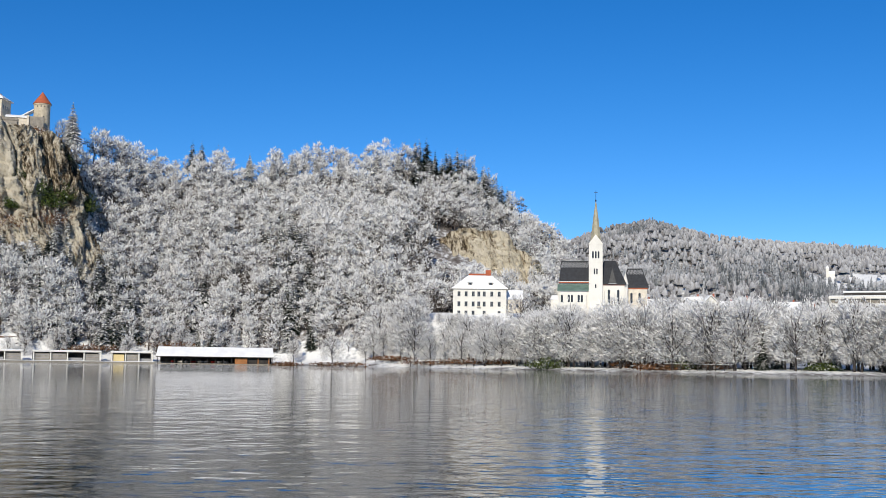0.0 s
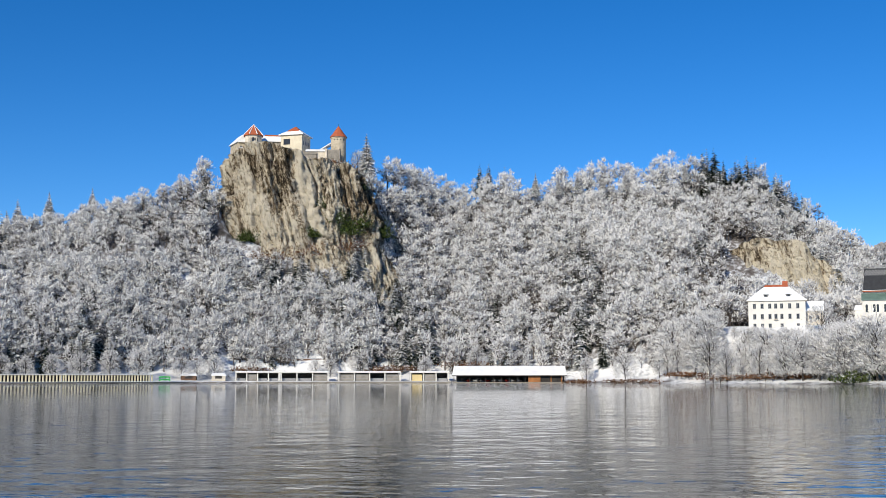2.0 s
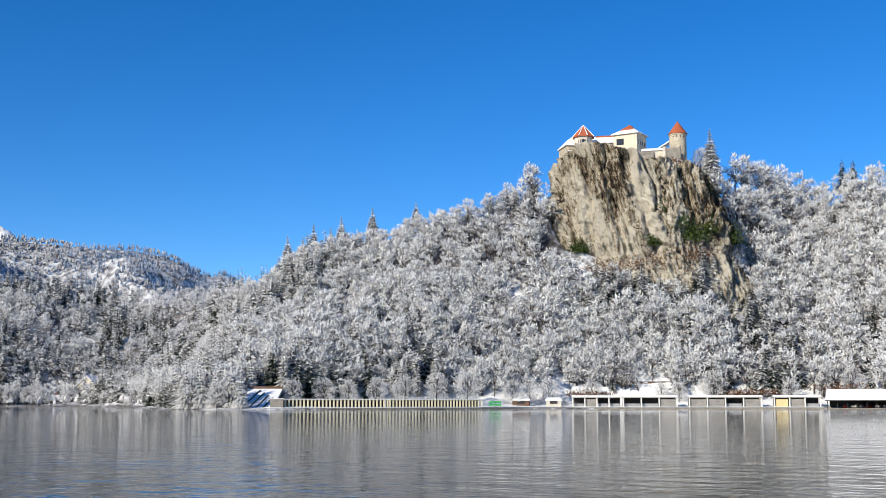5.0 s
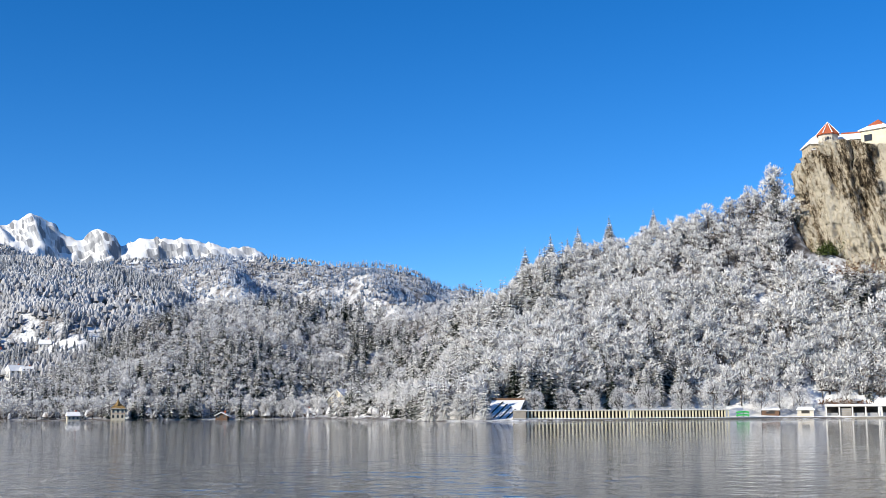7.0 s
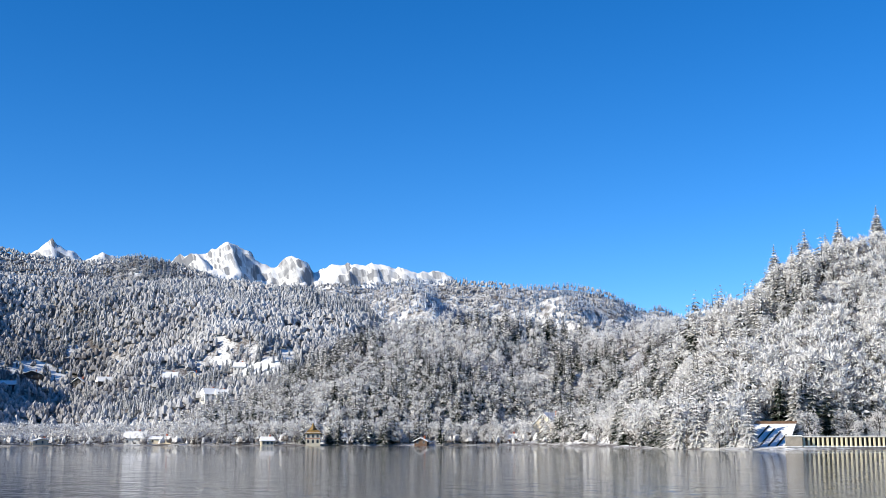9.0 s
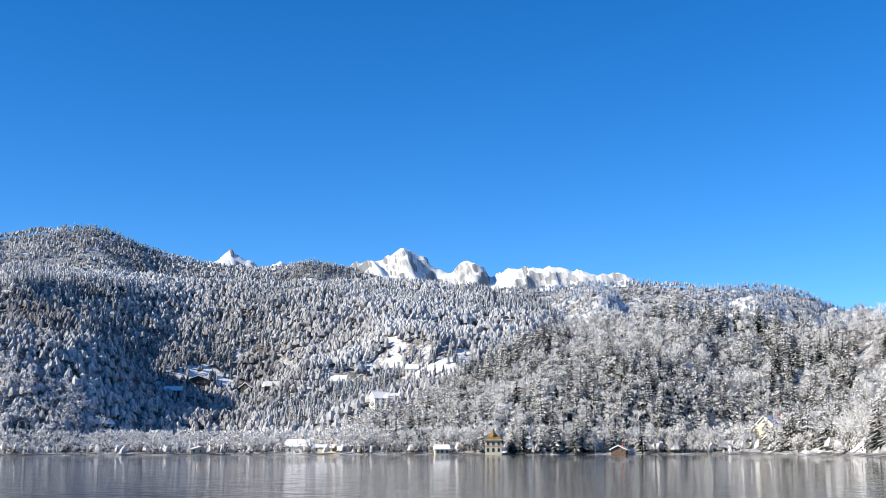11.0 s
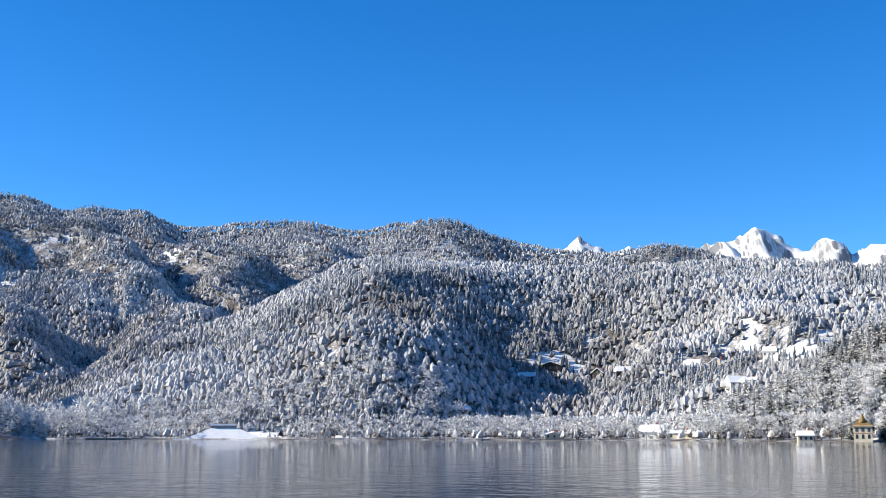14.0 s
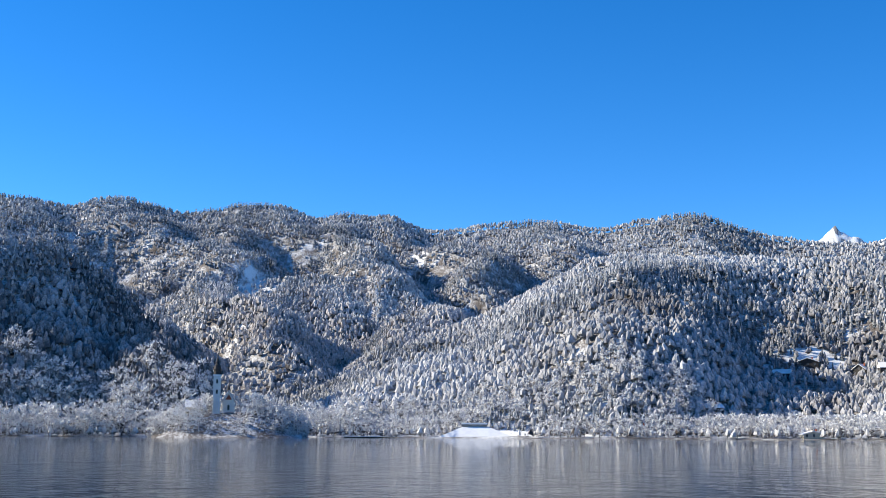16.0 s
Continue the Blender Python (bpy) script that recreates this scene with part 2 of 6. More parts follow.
BACK_RANGE = [(125, 900, 1700, 260), (107.5, 900, 1700, 311), (106.2, 900, 1700, 313), (104.8, 900, 1700, 304), (104.3, 900, 1700, 303), (103.3, 900, 1700, 317), (102.1, 890, 1700, 321), (100.7, 880, 1700, 311), (99.1, 880, 1700, 301), (97.5, 870, 1700, 311), (96.8, 860, 1700, 317), (94.6, 860, 1700, 316), (93, 850, 1700, 300), (91.9, 850, 1700, 307), (90.8, 850, 1700, 303), (89.4, 850, 1700, 305), (87.8, 850, 1700, 285),
              (86.4, 860, 1700, 287), (84.3, 870, 1700, 296), (82, 880, 1700, 299), (79.7, 890, 1700, 286), (78.9, 900, 1700, 286), (77.8, 900, 1700, 295), (75.1, 900, 1700, 306), (73.3, 900, 1700, 288), (71.2, 900, 1700, 266), (69.5, 900, 1700, 258), (67.3, 900, 1700, 252), (66, 900, 1700, 257), (64.6, 900, 1700, 265), (62.6, 900, 1700, 252), (60, 900, 1700, 225), (57, 900, 1700, 170), (52, 900, 1700, 0)]
SOUTH_HILL = [(126, 735, 865, 0), (118, 735, 865, 42), (112, 730, 860, 97), (107.4, 725, 855, 124), (105.9, 725, 855, 126), (104.2, 725, 855, 119), (102.6, 730, 855, 105), (101.3, 735, 855, 86), (100.5, 735, 855, 74), (99.7, 735, 855, 62), (98.5, 740, 855, 50), (97.8, 745, 855, 34), (96.6, 750, 855, 8), (95.9, 750, 855, 0)]
SNOW_PEAKS = [(74, 2000, 2700, 250), (70.2, 2000, 2700, 400), (69.5, 2000, 2700, 418), (69, 2000, 2700, 436), (68.6, 2000, 2700, 448), (68.2, 2000, 2700, 440), (67.6, 2000, 2700, 420), (67.1, 2000, 2700, 404), (66.2, 2000, 2700, 420), (65.4, 2000, 2700, 404), (63.6, 2000, 2700, 400), (62.7, 2000, 2700, 417), (61.8, 2000, 2700, 435), (60.7, 2000, 2700, 446), (60, 2000, 2700, 456), (59.4, 2000, 2700, 440), (58.9, 2000, 2700, 422), (57.9, 2000, 2700, 414),
              (57.3, 2000, 2700, 430), (56.9, 2000, 2700, 439), (56.4, 2000, 2700, 428), (56.1, 2000, 2700, 398), (54.7, 2000, 2700, 403), (53.4, 2000, 2700, 409), (51.1, 2000, 2700, 404), (49.6, 2000, 2700, 388), (44, 2000, 2700, 100)]
# ridge out of view, added to throw shade over the south hill
SHADE_RIDGE = [(109, 820, 960, 0), (112, 820, 960, 100), (115, 820, 960, 210), (118, 820, 960, 270), (121, 820, 960, 260), (124, 820, 960, 150), (128, 820, 960, 60), (134, 820, 960, 0)]
BLUE_RANGE = [(66, 1500, 2300, 260), (58, 1500, 2300, 296), (55.4, 1500, 2300, 308), (52.7, 1500, 2300, 314), (50.5, 1500, 2300, 318), (49, 1500, 2300, 318), (47.2, 1500, 2300, 312), (45.4, 1500, 2300, 304), (43.4, 1500, 2300, 306), (41.9, 1500, 2300, 294), (41, 1500, 2300, 280), (39.8, 1500, 2300, 252), (39, 1500, 2300, 258), (38, 1500, 2300, 236), (36.8, 1500, 2300, 206), (28, 1500, 2300, 120), (15, 1500, 2300, 0)]
BROWN_HILL = [(104, 980, 1250, 70), (100.2, 980, 1250, 122), (98.2, 980, 1250, 138), (96.1, 980, 1250, 150), (95.1, 980, 1250, 157), (92.9, 980, 1250, 162), (90.8, 980, 1250, 157), (89.1, 980, 1250, 145), (87.5, 980, 1250, 134), (85, 980, 1250, 120), (82, 980, 1250, 104), (78, 980, 1250, 70), (74, 980, 1250, 0)]
KNOLL = [(103.4, 700, 765, 0), (102.6, 700, 765, 36), (102, 700, 765, 52), (100.5, 690, 765, 59), (99.6, 690, 765, 59), (98.6, 690, 765, 52), (98, 690, 765, 38), (97.3, 690, 765, 20), (96.2, 690, 765, 0)]
# spurs and gullies: heading on the crest, share of the height that a spur adds
WEST_SPURS = [(97, 0), (90, 0.1), (86.5, -0.12), (82, 0.25), (79, 0.45), (77.2, 0.55), (72.6, -0.5), (70.4, -0.6), (67.5, -0.25), (64.8, 0.12), (62, -0.12), (58, 0.12), (54, 0)]
BACK_SPURS = [(125, 0), (112, 0.3), (107, 0.3), (104.3, -0.35), (102.3, 0.5), (101, 0.4), (97.9, -0.4), (95.8, 0.35), (94.6, 0.3), (92.4, -0.35), (90, 0.3), (89, 0.25), (86.6, -0.3), (82.5, 0.3), (79.4, -0.3), (76.2, 0.4), (75, 0.4), (70.5, -0.3), (66.5, 0.2), (64.6, 0.2), (60, -0.2), (52, 0)]
BLUE_SPURS = [(66, 0), (58, 0.2), (54.5, -0.2), (51.5, 0.25), (50.6, 0.3), (48, -0.3), (45.6, -0.1), (44, 0.3), (43.2, 0.3), (41.2, -0.3), (39, 0.2), (37, 0), (15, 0)]
FLAT = [(0, 0), (1, 0)]
ISLAND = (-700.0, 46.0)


def value_noise(x, y, seed=0):
    xi, yi = np.floor(x).astype(np.int64), np.floor(y).astype(np.int64)
    u, v = x - xi, y - yi
    u, v = u * u * (3 - 2 * u), v * v * (3 - 2 * v)

    def h(i, j):
        k = (i * 374761393 + j * 668265263 + seed * 974711) & 0x7FFFFFFF
        k = ((k ^ (k >> 13)) * 1274126177) & 0x7FFFFFFF
        return ((k ^ (k >> 16)) & 0xFFFF) / 65535.0

    return (h(xi, yi) * (1 - u) + h(xi + 1, yi) * u) * (1 - v) + (h(xi, yi + 1) * (1 - u) + h(xi + 1, yi + 1) * u) * v


def fbm(x, y, size, octaves=4, seed=0):
    total, amp, s = 0.0, 1.0, size
    for k in range(octaves):
        total = total + amp * (value_noise(x / s, y / s, seed + k) - 0.5)
        amp, s = amp * 0.5, s * 0.5
    return total


def polar(x, y, c):
    return np.degrees(np.arctan2(-(x - c[0]), y - c[1])), np.hypot(x - c[0], y - c[1])


def spread(az, r, c):
    return c[0] - np.sin(np.radians(az)) * r, c[1] + np.cos(np.radians(az)) * r


def ridge(x, y, c, rows, bend=0.9, fall=0.5):
    rows = sorted(rows)
    az, r = polar(x, y, c)
    cols = [np.array([q[k] for q in rows], float) for k in range(4)]
    foot, crest, height = (np.interp(az, cols[0], cols[k], **({"left": 0, "right": 0} if k == 3 else {})) for k in (1, 2, 3))
    t = (r - foot) / (crest - foot)
    up = np.clip(t, 0, 1)
    return height * np.where(t < 1, up ** bend * (1 - 0.12 * np.sin(np.pi * up)), np.maximum(0, 1 - fall * (t - 1))), t


def shore_distance(x, y):
    """Metres inland (negative on the lake)."""
    best, inside = np.full(x.shape, 1e9), np.zeros(x.shape, bool)
    n = len(SHORE)
    for i in range(n):
        (ax, ay), (bx, by) = SHORE[i], SHORE[(i + 1) % n]
        dx, dy = bx - ax, by - ay
        t = np.clip(((x - ax) * dx + (y - ay) * dy) / (dx * dx + dy * dy), 0, 1)
        best = np.minimum(best, np.hypot(x - ax - t * dx, y - ay - t * dy))
        cross = ((ay > y) != (by > y)) & (x < dx * (y - ay) / (dy if dy else 1e-9) + ax)
        inside ^= cross
    return np.where(inside, -best, best)


def land(x, y):
    """Height of the ground."""
    x, y = np.asarray(x, float), np.asarray(y, float)
    d = shore_distance(x, y) + fbm(x, y, 30, 3, 5) * 5
    base = np.where(d < 0, np.maximum(-6, d * 0.25), np.minimum(0.15 + d * 0.10, 0.9 + d * 0.012))
    rough = fbm(x, y, 90, 4, 1)
    fine = fbm(x, y, 22, 3, 9)
    az0, r0 = polar(x, y, EAST)
    # the terrace of the white house and the church
    knoll = 17 * np.clip((r0 - 344) / 25, 0, 1) * np.clip((az0 + 13) / 3, 0, 1) * np.clip((4 - az0) / 3, 0, 1)
    town = 20 * np.clip((r0 - 320) / 150, 0, 1) * np.clip((2 - az0) / 6, 0, 1) * np.clip((az0 + 60) / 10, 0, 1)
    shelf = 6.0 * np.clip((d - 12) / 9, 0, 1) * np.clip((az0 - 4) / 3, 0, 1) * np.clip((40 - az0) / 4, 0, 1) * np.clip((600 - r0) / 60, 0, 1)
    z = np.maximum(np.maximum(base, knoll), np.maximum(town, shelf))
    inland = np.clip((d - 5) / 22, 0, 1)
    h, t = ridge(x, y, EAST, CASTLE_HILL)
    z = np.maximum(z, inland * h + np.where(t > 0, np.clip(h / 20, 0, 1) * (rough * 5 + fine * 3), 0))
    for rows, c, bend, size, amp, spurs, deep, slant in ((NORTH_HILL, EAST, 0.62, 150, 22, FLAT, 0, 0), (VILLA_HILL, WEST, 0.8, 60, 5, FLAT, 0, 0), (WEST_HILL, WEST, 0.75, 150, 16, WEST_SPURS, 38, 2), (BROWN_HILL, WEST, 0.8, 110, 18, FLAT, 0, 0), (BACK_RANGE, WEST, 1.0, 260, 34, BACK_SPURS, 64, 9),
                                                        (SOUTH_HILL, WEST, 0.7, 70, 8, FLAT, 0, 0), (KNOLL, WEST, 0.7, 50, 5, FLAT, 0, 0), (SHADE_RIDGE, WEST, 0.9, 120, 15, FLAT, 0, 0), (BLUE_RANGE, WEST, 0.9, 240, 40, BLUE_SPURS, 130, 3)):
        h, t = ridge(x, y, c, rows, bend, 0.35)
        h = h * (1.015 if rows is BACK_RANGE else 1)
        lumps = np.clip(h / 40, 0, 1)
        steady = np.clip((1.02 - np.abs(t - 0.5) * 2) * 2.2, 0, 1) * lumps
        spur = (0.55 - 2.4 * np.abs(fbm(x, y, size, 4, 21))) * amp
        if deep:
            way = polar(x, y, c)[0] + slant * (1 - t) + fbm(x, y, size * 0.7, 4, 27) * 4.5
            spur = spur + deep * np.interp(way, [q[0] for q in spurs[::-1]], [q[1] for q in spurs[::-1]]) * np.clip(np.sin(np.pi * np.clip(t, 0, 1)) * 1.3, 0, 1)
        z = np.maximum(z, inland * np.maximum(0, h + steady * spur) + lumps * fine * 3)
    q = np.hypot((x - ISLAND[0]) / 27, (y - ISLAND[1]) / 36)
    z = np.maximum(z, 12 * (1 - q ** 2.2) + fine * 1.5)
    return np.where((d < -1) & (q > 1.05), np.minimum(z, -0.5), z)


def open_snow(x, y, z):
    """1 where the ground lies open under snow, 0 on the floor of the woods."""
    az, r = polar(x, y, EAST)
    aw, rw = polar(x, y, WEST)
    s = np.clip(1.0 - (z - 7) / 5, 0, 1)
    s = np.maximum(s, (az < 2.5) & (az > -30) & (r < 400))
    s = np.maximum(s, meadow(x, y))
    s = np.maximum(s, np.where(rw > 850, 0.10, 0.22) * ((rw > 330) & (az > 42) & ((rw < 1400) | (aw > 58))))
    s = np.maximum(s, 0.08 * (z > 5))
    s = np.maximum(s, 0.32 * (rw > 1400) * (aw < 58))
    s = np.maximum(s, (az > 35.7) & (az < 37.4) & (r < 362))
    s = np.where(np.hypot(x - ISLAND[0], y - ISLAND[1]) < 50, 0.1, s)
    edge = np.where(x < -300, 0.75, 0.25)
    return np.clip(s, 0, 1) * np.clip((z - edge) / 0.5, 0, 1)


def meadow(x, y):
    """Clearings without trees."""
    aw, rw = polar(x, y, WEST)
    az, r = polar(x, y, EAST)
    wob = fbm(x, y, 45, 5, 71)

    def blob(a, ra, q, rq, c_az, c_r):
        return ((c_az - a) / ra) ** 2 + ((c_r - q) / rq) ** 2 + wob * 1.4 < 1

    w = blob(63.3, 1.4, 748, 9, aw, rw) | blob(61.2, 1.7, 764, 9, aw, rw) | blob(60.6, 1.7, 728, 7, aw, rw) | blob(58.3, 0.8, 720, 14, aw, rw) | blob(57.5, 0.5, 738, 16, aw, rw) | blob(69.6, 1.1, 866, 8, aw, rw)
    w |= blob(85.2, 2.3, 632, 16, aw, rw) | blob(95.6, 1.0, 1250, 30, aw, rw)
    w |= blob(-19.8, 2.4, 985, 75, az, r) | blob(88.1, 0.5, 1500, 40, aw, rw)
    return w | ((az > 35.7) & (az < 37.4) & (r < 362))


def mesh_from(name, verts, tris, mat, smooth=False, frost=None):
    me = bpy.data.meshes.new(name)
    verts, tris = np.ascontiguousarray(verts, np.float32), np.ascontiguousarray(tris, np.int32)
    k = tris.shape[1]
    me.vertices.add(len(verts))
    me.vertices.foreach_set("co", verts.ravel())
    me.loops.add(tris.size)
    me.loops.foreach_set("vertex_index", tris.ravel())
    me.polygons.add(len(tris))
    me.polygons.foreach_set("loop_start", np.arange(0, tris.size, k, dtype=np.int32))
    if smooth:
        me.polygons.foreach_set("use_smooth", np.ones(len(tris), bool))
    if frost is not None:
        at = me.attributes.new("frost", "FLOAT", "POINT")
        at.data.foreach_set("value", np.ascontiguousarray(frost, np.float32))
    me.update(calc_edges=True)
    me.materials.append(mat)
    return me


def grid_faces(n, m, wrap=False):
    i, j = np.meshgrid(np.arange(n - 1), np.arange(m if wrap else m - 1), indexing="ij")
    k = (j + 1) % m
    return np.stack([i * m + j, i * m + k, (i + 1) * m + k, (i + 1) * m + j], -1).reshape(-1, 4)


# ground: one sheet of rings round the lake's middle, out to the horizon
MID = (-60.0, 60.0)
headings = np.concatenate([np.arange(-30, 118, 0.34), np.arange(118, 330, 3.0)])
radii = np.concatenate([[0, 30, 60], np.geomspace(75, 4300, 205)])
RR, AA = np.meshgrid(radii, headings, indexing="ij")
GX, GY = spread(AA, RR, MID)
GZ = land(GX, GY)
ground_snow = open_snow(GX, GY, GZ)
ground = new("ground", mesh_from("ground", np.stack([GX, GY, GZ], -1).reshape(-1, 3), grid_faces(len(radii), len(headings), True)[:, ::-1], M_GROUND, True, ground_snow.ravel()))
tagged(ground, "snow-covered ground with patches of brown leaves", "ground", kind="structure")

# snow peaks behind everything
pa, pr = np.meshgrid(np.arange(46, 76, 0.11), np.linspace(2300, 2860, 52), indexing="ij")
PX, PY = spread(pa, pr, WEST)
ph, pt = ridge(PX, PY, WEST, SNOW_PEAKS, 1.1, 0.8)
crags = fbm(PX, PY, 120, 5, 91) * 30 + (0.3 - 1.6 * np.abs(fbm(PX + fbm(PX, PY, 50, 2, 93) * 30, PY, 70, 4, 95))) * 42 + (0.3 - 1.6 * np.abs(fbm(PX, PY, 26, 3, 97))) * 9
spurs = (0.4 - 2 * np.abs(fbm(pa * 47 + fbm(PX, PY, 90, 3, 31) * 120, pr * 0.5, 75, 5, 33))) * 70 * np.clip(1.1 - pt, 0, 0.6)
PZ = ph + spurs + crags * np.clip(ph / 200, 0, 1) * np.clip(1.5 - np.abs(pt - 0.45) * 1.6, 0.55, 1) + 1
peaks = new("mountain", mesh_from("mountain", np.stack([PX, PY, PZ], -1).reshape(-1, 3), grid_faces(*PX.shape), M_PEAK, False))
tagged(peaks, "distant rocky mountain peaks white with snow", "mountain", kind="structure")

# lake
ring = np.linspace(0, 2 * np.pi, 96, endpoint=False)
lake = new("water", mesh_from("water", np.stack([-420 + 900 * np.cos(ring), 20 + 620 * np.sin(ring), 0 * ring], -1), np.arange(96)[None, :], M_LAKE))
tagged(lake, "dark rippled lake water mirroring hills and sky", "lake", kind="structure")

# ================= trees =================
RNG = np.random.default_rng(11)


def slivers(base, way, length, width, rng, face=None):
    """Thin triangles from base along way: twigs or boughs, their flat sides turned to face."""
    side = np.cross(way, rng.normal(size=way.shape) if face is None else face + rng.normal(size=way.shape) * 0.33)
    side /= np.linalg.norm(side, axis=1)[:, None] + 1e-9
    half = side * (width * 0.5)[:, None]
    v = np.stack([base - half, base + half, base + way * length[:, None]], 1).reshape(-1, 3)
    return v


def laden(v, share):
    """Adds to every corner how much more or less snow than its tree it carries, which also paints shade under clusters.
    """
    return np.concatenate([v, np.reshape(share, (-1, 1))], 1)


def broadleaf(n, rng, high=1.0, wide=0.34, low=0.16, fat=1.0):
    """A bare frosted crown, 1 high: clusters of twigs that fan out round the ends of limbs."""
    k = max(8, n // 11)
    up = rng.uniform(0, 1, k) ** 0.8
    turn = rng.uniform(0, 2 * np.pi, k)
    prof = np.sin(np.pi * np.clip(0.12 + 0.80 * up, 0, 1)) ** 0.7
    rad = wide * prof * np.sqrt(rng.uniform(0.2, 1, k))
    ends = np.stack([rad * np.cos(turn), rad * np.sin(turn), low + (0.88 - low) * up * high], -1)
    own = rng.integers(0, k, n)
    jitter = rng.normal(size=(n, 3)) * np.array([0.040, 0.040, 0.036])
    base = ends[own] + jitter
    out = ends[own] * np.array([1, 1, 0]) * 1.5 + jitter * 2.5 + np.array([0, 0, 0.26]) + rng.normal(size=(n, 3)) * 0.20
    out /= np.linalg.norm(out, axis=1)[:, None]
    face = (ends[own] - np.array([0, 0, 0.42])) * np.array([2.0, 2.0, 1.2]) + jitter * 7 + np.array([0, 0, 0.35])
    face /= np.linalg.norm(face, axis=1)[:, None] + 1e-6
    v = slivers(base, out, rng.uniform(0.045, 0.095, n) * fat ** 0.6, rng.uniform(0.016, 0.034, n) * fat, rng, face)
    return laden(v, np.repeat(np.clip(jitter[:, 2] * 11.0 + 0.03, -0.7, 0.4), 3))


def conifer(n, rng, wide=0.17, low=0.06, fat=1.0):
    """A spruce, 1 high: boughs in whorls that droop under snow."""
    up = 1 - np.sqrt(rng.uniform(0.002, 1, n))
    lay = np.floor(up * 15) / 15 + rng.uniform(0, 0.03, n)
    z = low + (1 - low) * lay
    turn = rng.uniform(0, 2 * np.pi, n)
    r = wide * (1 - lay) ** 0.85 * rng.uniform(0.75, 1.15, n)
    way = np.stack([np.cos(turn), np.sin(turn), -rng.uniform(0.15, 0.6, n)], -1)
    way /= np.linalg.norm(way, axis=1)[:, None]
    base = np.stack([0.25 * r * np.cos(turn), 0.25 * r * np.sin(turn), z], -1)
    v = slivers(base, way, r * 1.05 + 0.012, (0.018 + r * 0.42) * fat, rng, np.stack([np.cos(turn), np.sin(turn), 0.9 + 0 * turn], -1))
    return laden(v, np.tile([-0.25, -0.25, 0.3], n))


def tiered(rng, wide=0.2, tiers=3, sides=6):
    """A far spruce, 1 high: ragged skirts of boughs one above the other."""
    out, share = [], []
    for k in range(tiers):
        top, low = 1 - 0.72 * k / tiers, 0.72 - 0.70 * k / max(1, tiers - 1)
        r = wide * (0.42 + 0.58 * k / max(1, tiers - 1))
        a = np.linspace(0, 2 * np.pi, sides, endpoint=False) + rng.uniform(0, 1)
        q = r * rng.uniform(0.7, 1.25, sides)
        rim = np.stack([q * np.cos(a), q * np.sin(a), low + rng.uniform(-0.06, 0.06, sides)], -1)
        tip = np.array([rng.normal() * 0.02, rng.normal() * 0.02, top])
        for i in range(sides):
            out += [tip, rim[i], rim[(i + 1) % sides]]
            # darker tips under the tier above paint shade between the tiers
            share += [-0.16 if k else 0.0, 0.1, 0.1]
    return laden(np.array(out), share)


def domed(rng, wide=0.36, sides=5):
    """A far leafless crown, 1 high: an uneven rounded dome that is widest below its middle."""
    out, share = [], []
    turn = rng.uniform(0, 6.3)
    rings = []
    for z, r in ((0.78, 0.58), (0.34, 1.0)):
        a = np.linspace(0, 2 * np.pi, sides, endpoint=False) + turn + rng.normal(size=sides) * 0.15
        q = wide * r * rng.uniform(0.7, 1.25, sides)
        rings.append(np.stack([q * np.cos(a), q * np.sin(a), z + rng.uniform(-0.12, 0.12, sides)], -1))
    tip = np.array([rng.normal() * 0.06, rng.normal() * 0.06, 1.0])
    up, low = rings
    for i in range(sides):
        j = (i + 1) % sides
        out += [tip, up[i], up[j], up[i], low[i], low[j], up[i], low[j], up[j]]
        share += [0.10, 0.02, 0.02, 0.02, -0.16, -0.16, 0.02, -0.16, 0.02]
    return laden(np.array(out), share)


def stems(rng, n=3, high=0.75, thick=0.022):
    """A thin trunk and a few limbs as slim triangles."""
    base, way, ln, wd = [(0, 0, -0.06)], [(rng.normal() * 0.04, rng.normal() * 0.04, 1)], [high], [thick * 2]
    for _ in range(n):
        t = rng.uniform(0, 2 * np.pi)
        base.append((0, 0, rng.uniform(0.15, 0.4)))
        way.append((0.5 * math.cos(t), 0.5 * math.sin(t), 0.8))
        ln.append(rng.uniform(0.25, 0.45))
        wd.append(thick)
    b, w = np.array(base, float), np.array(way, float)
    v = np.concatenate([slivers(b, w, np.array(ln), np.array(wd), rng), slivers(b, w, np.array(ln), np.array(wd), rng)])
    return laden(v, np.zeros(len(v)))


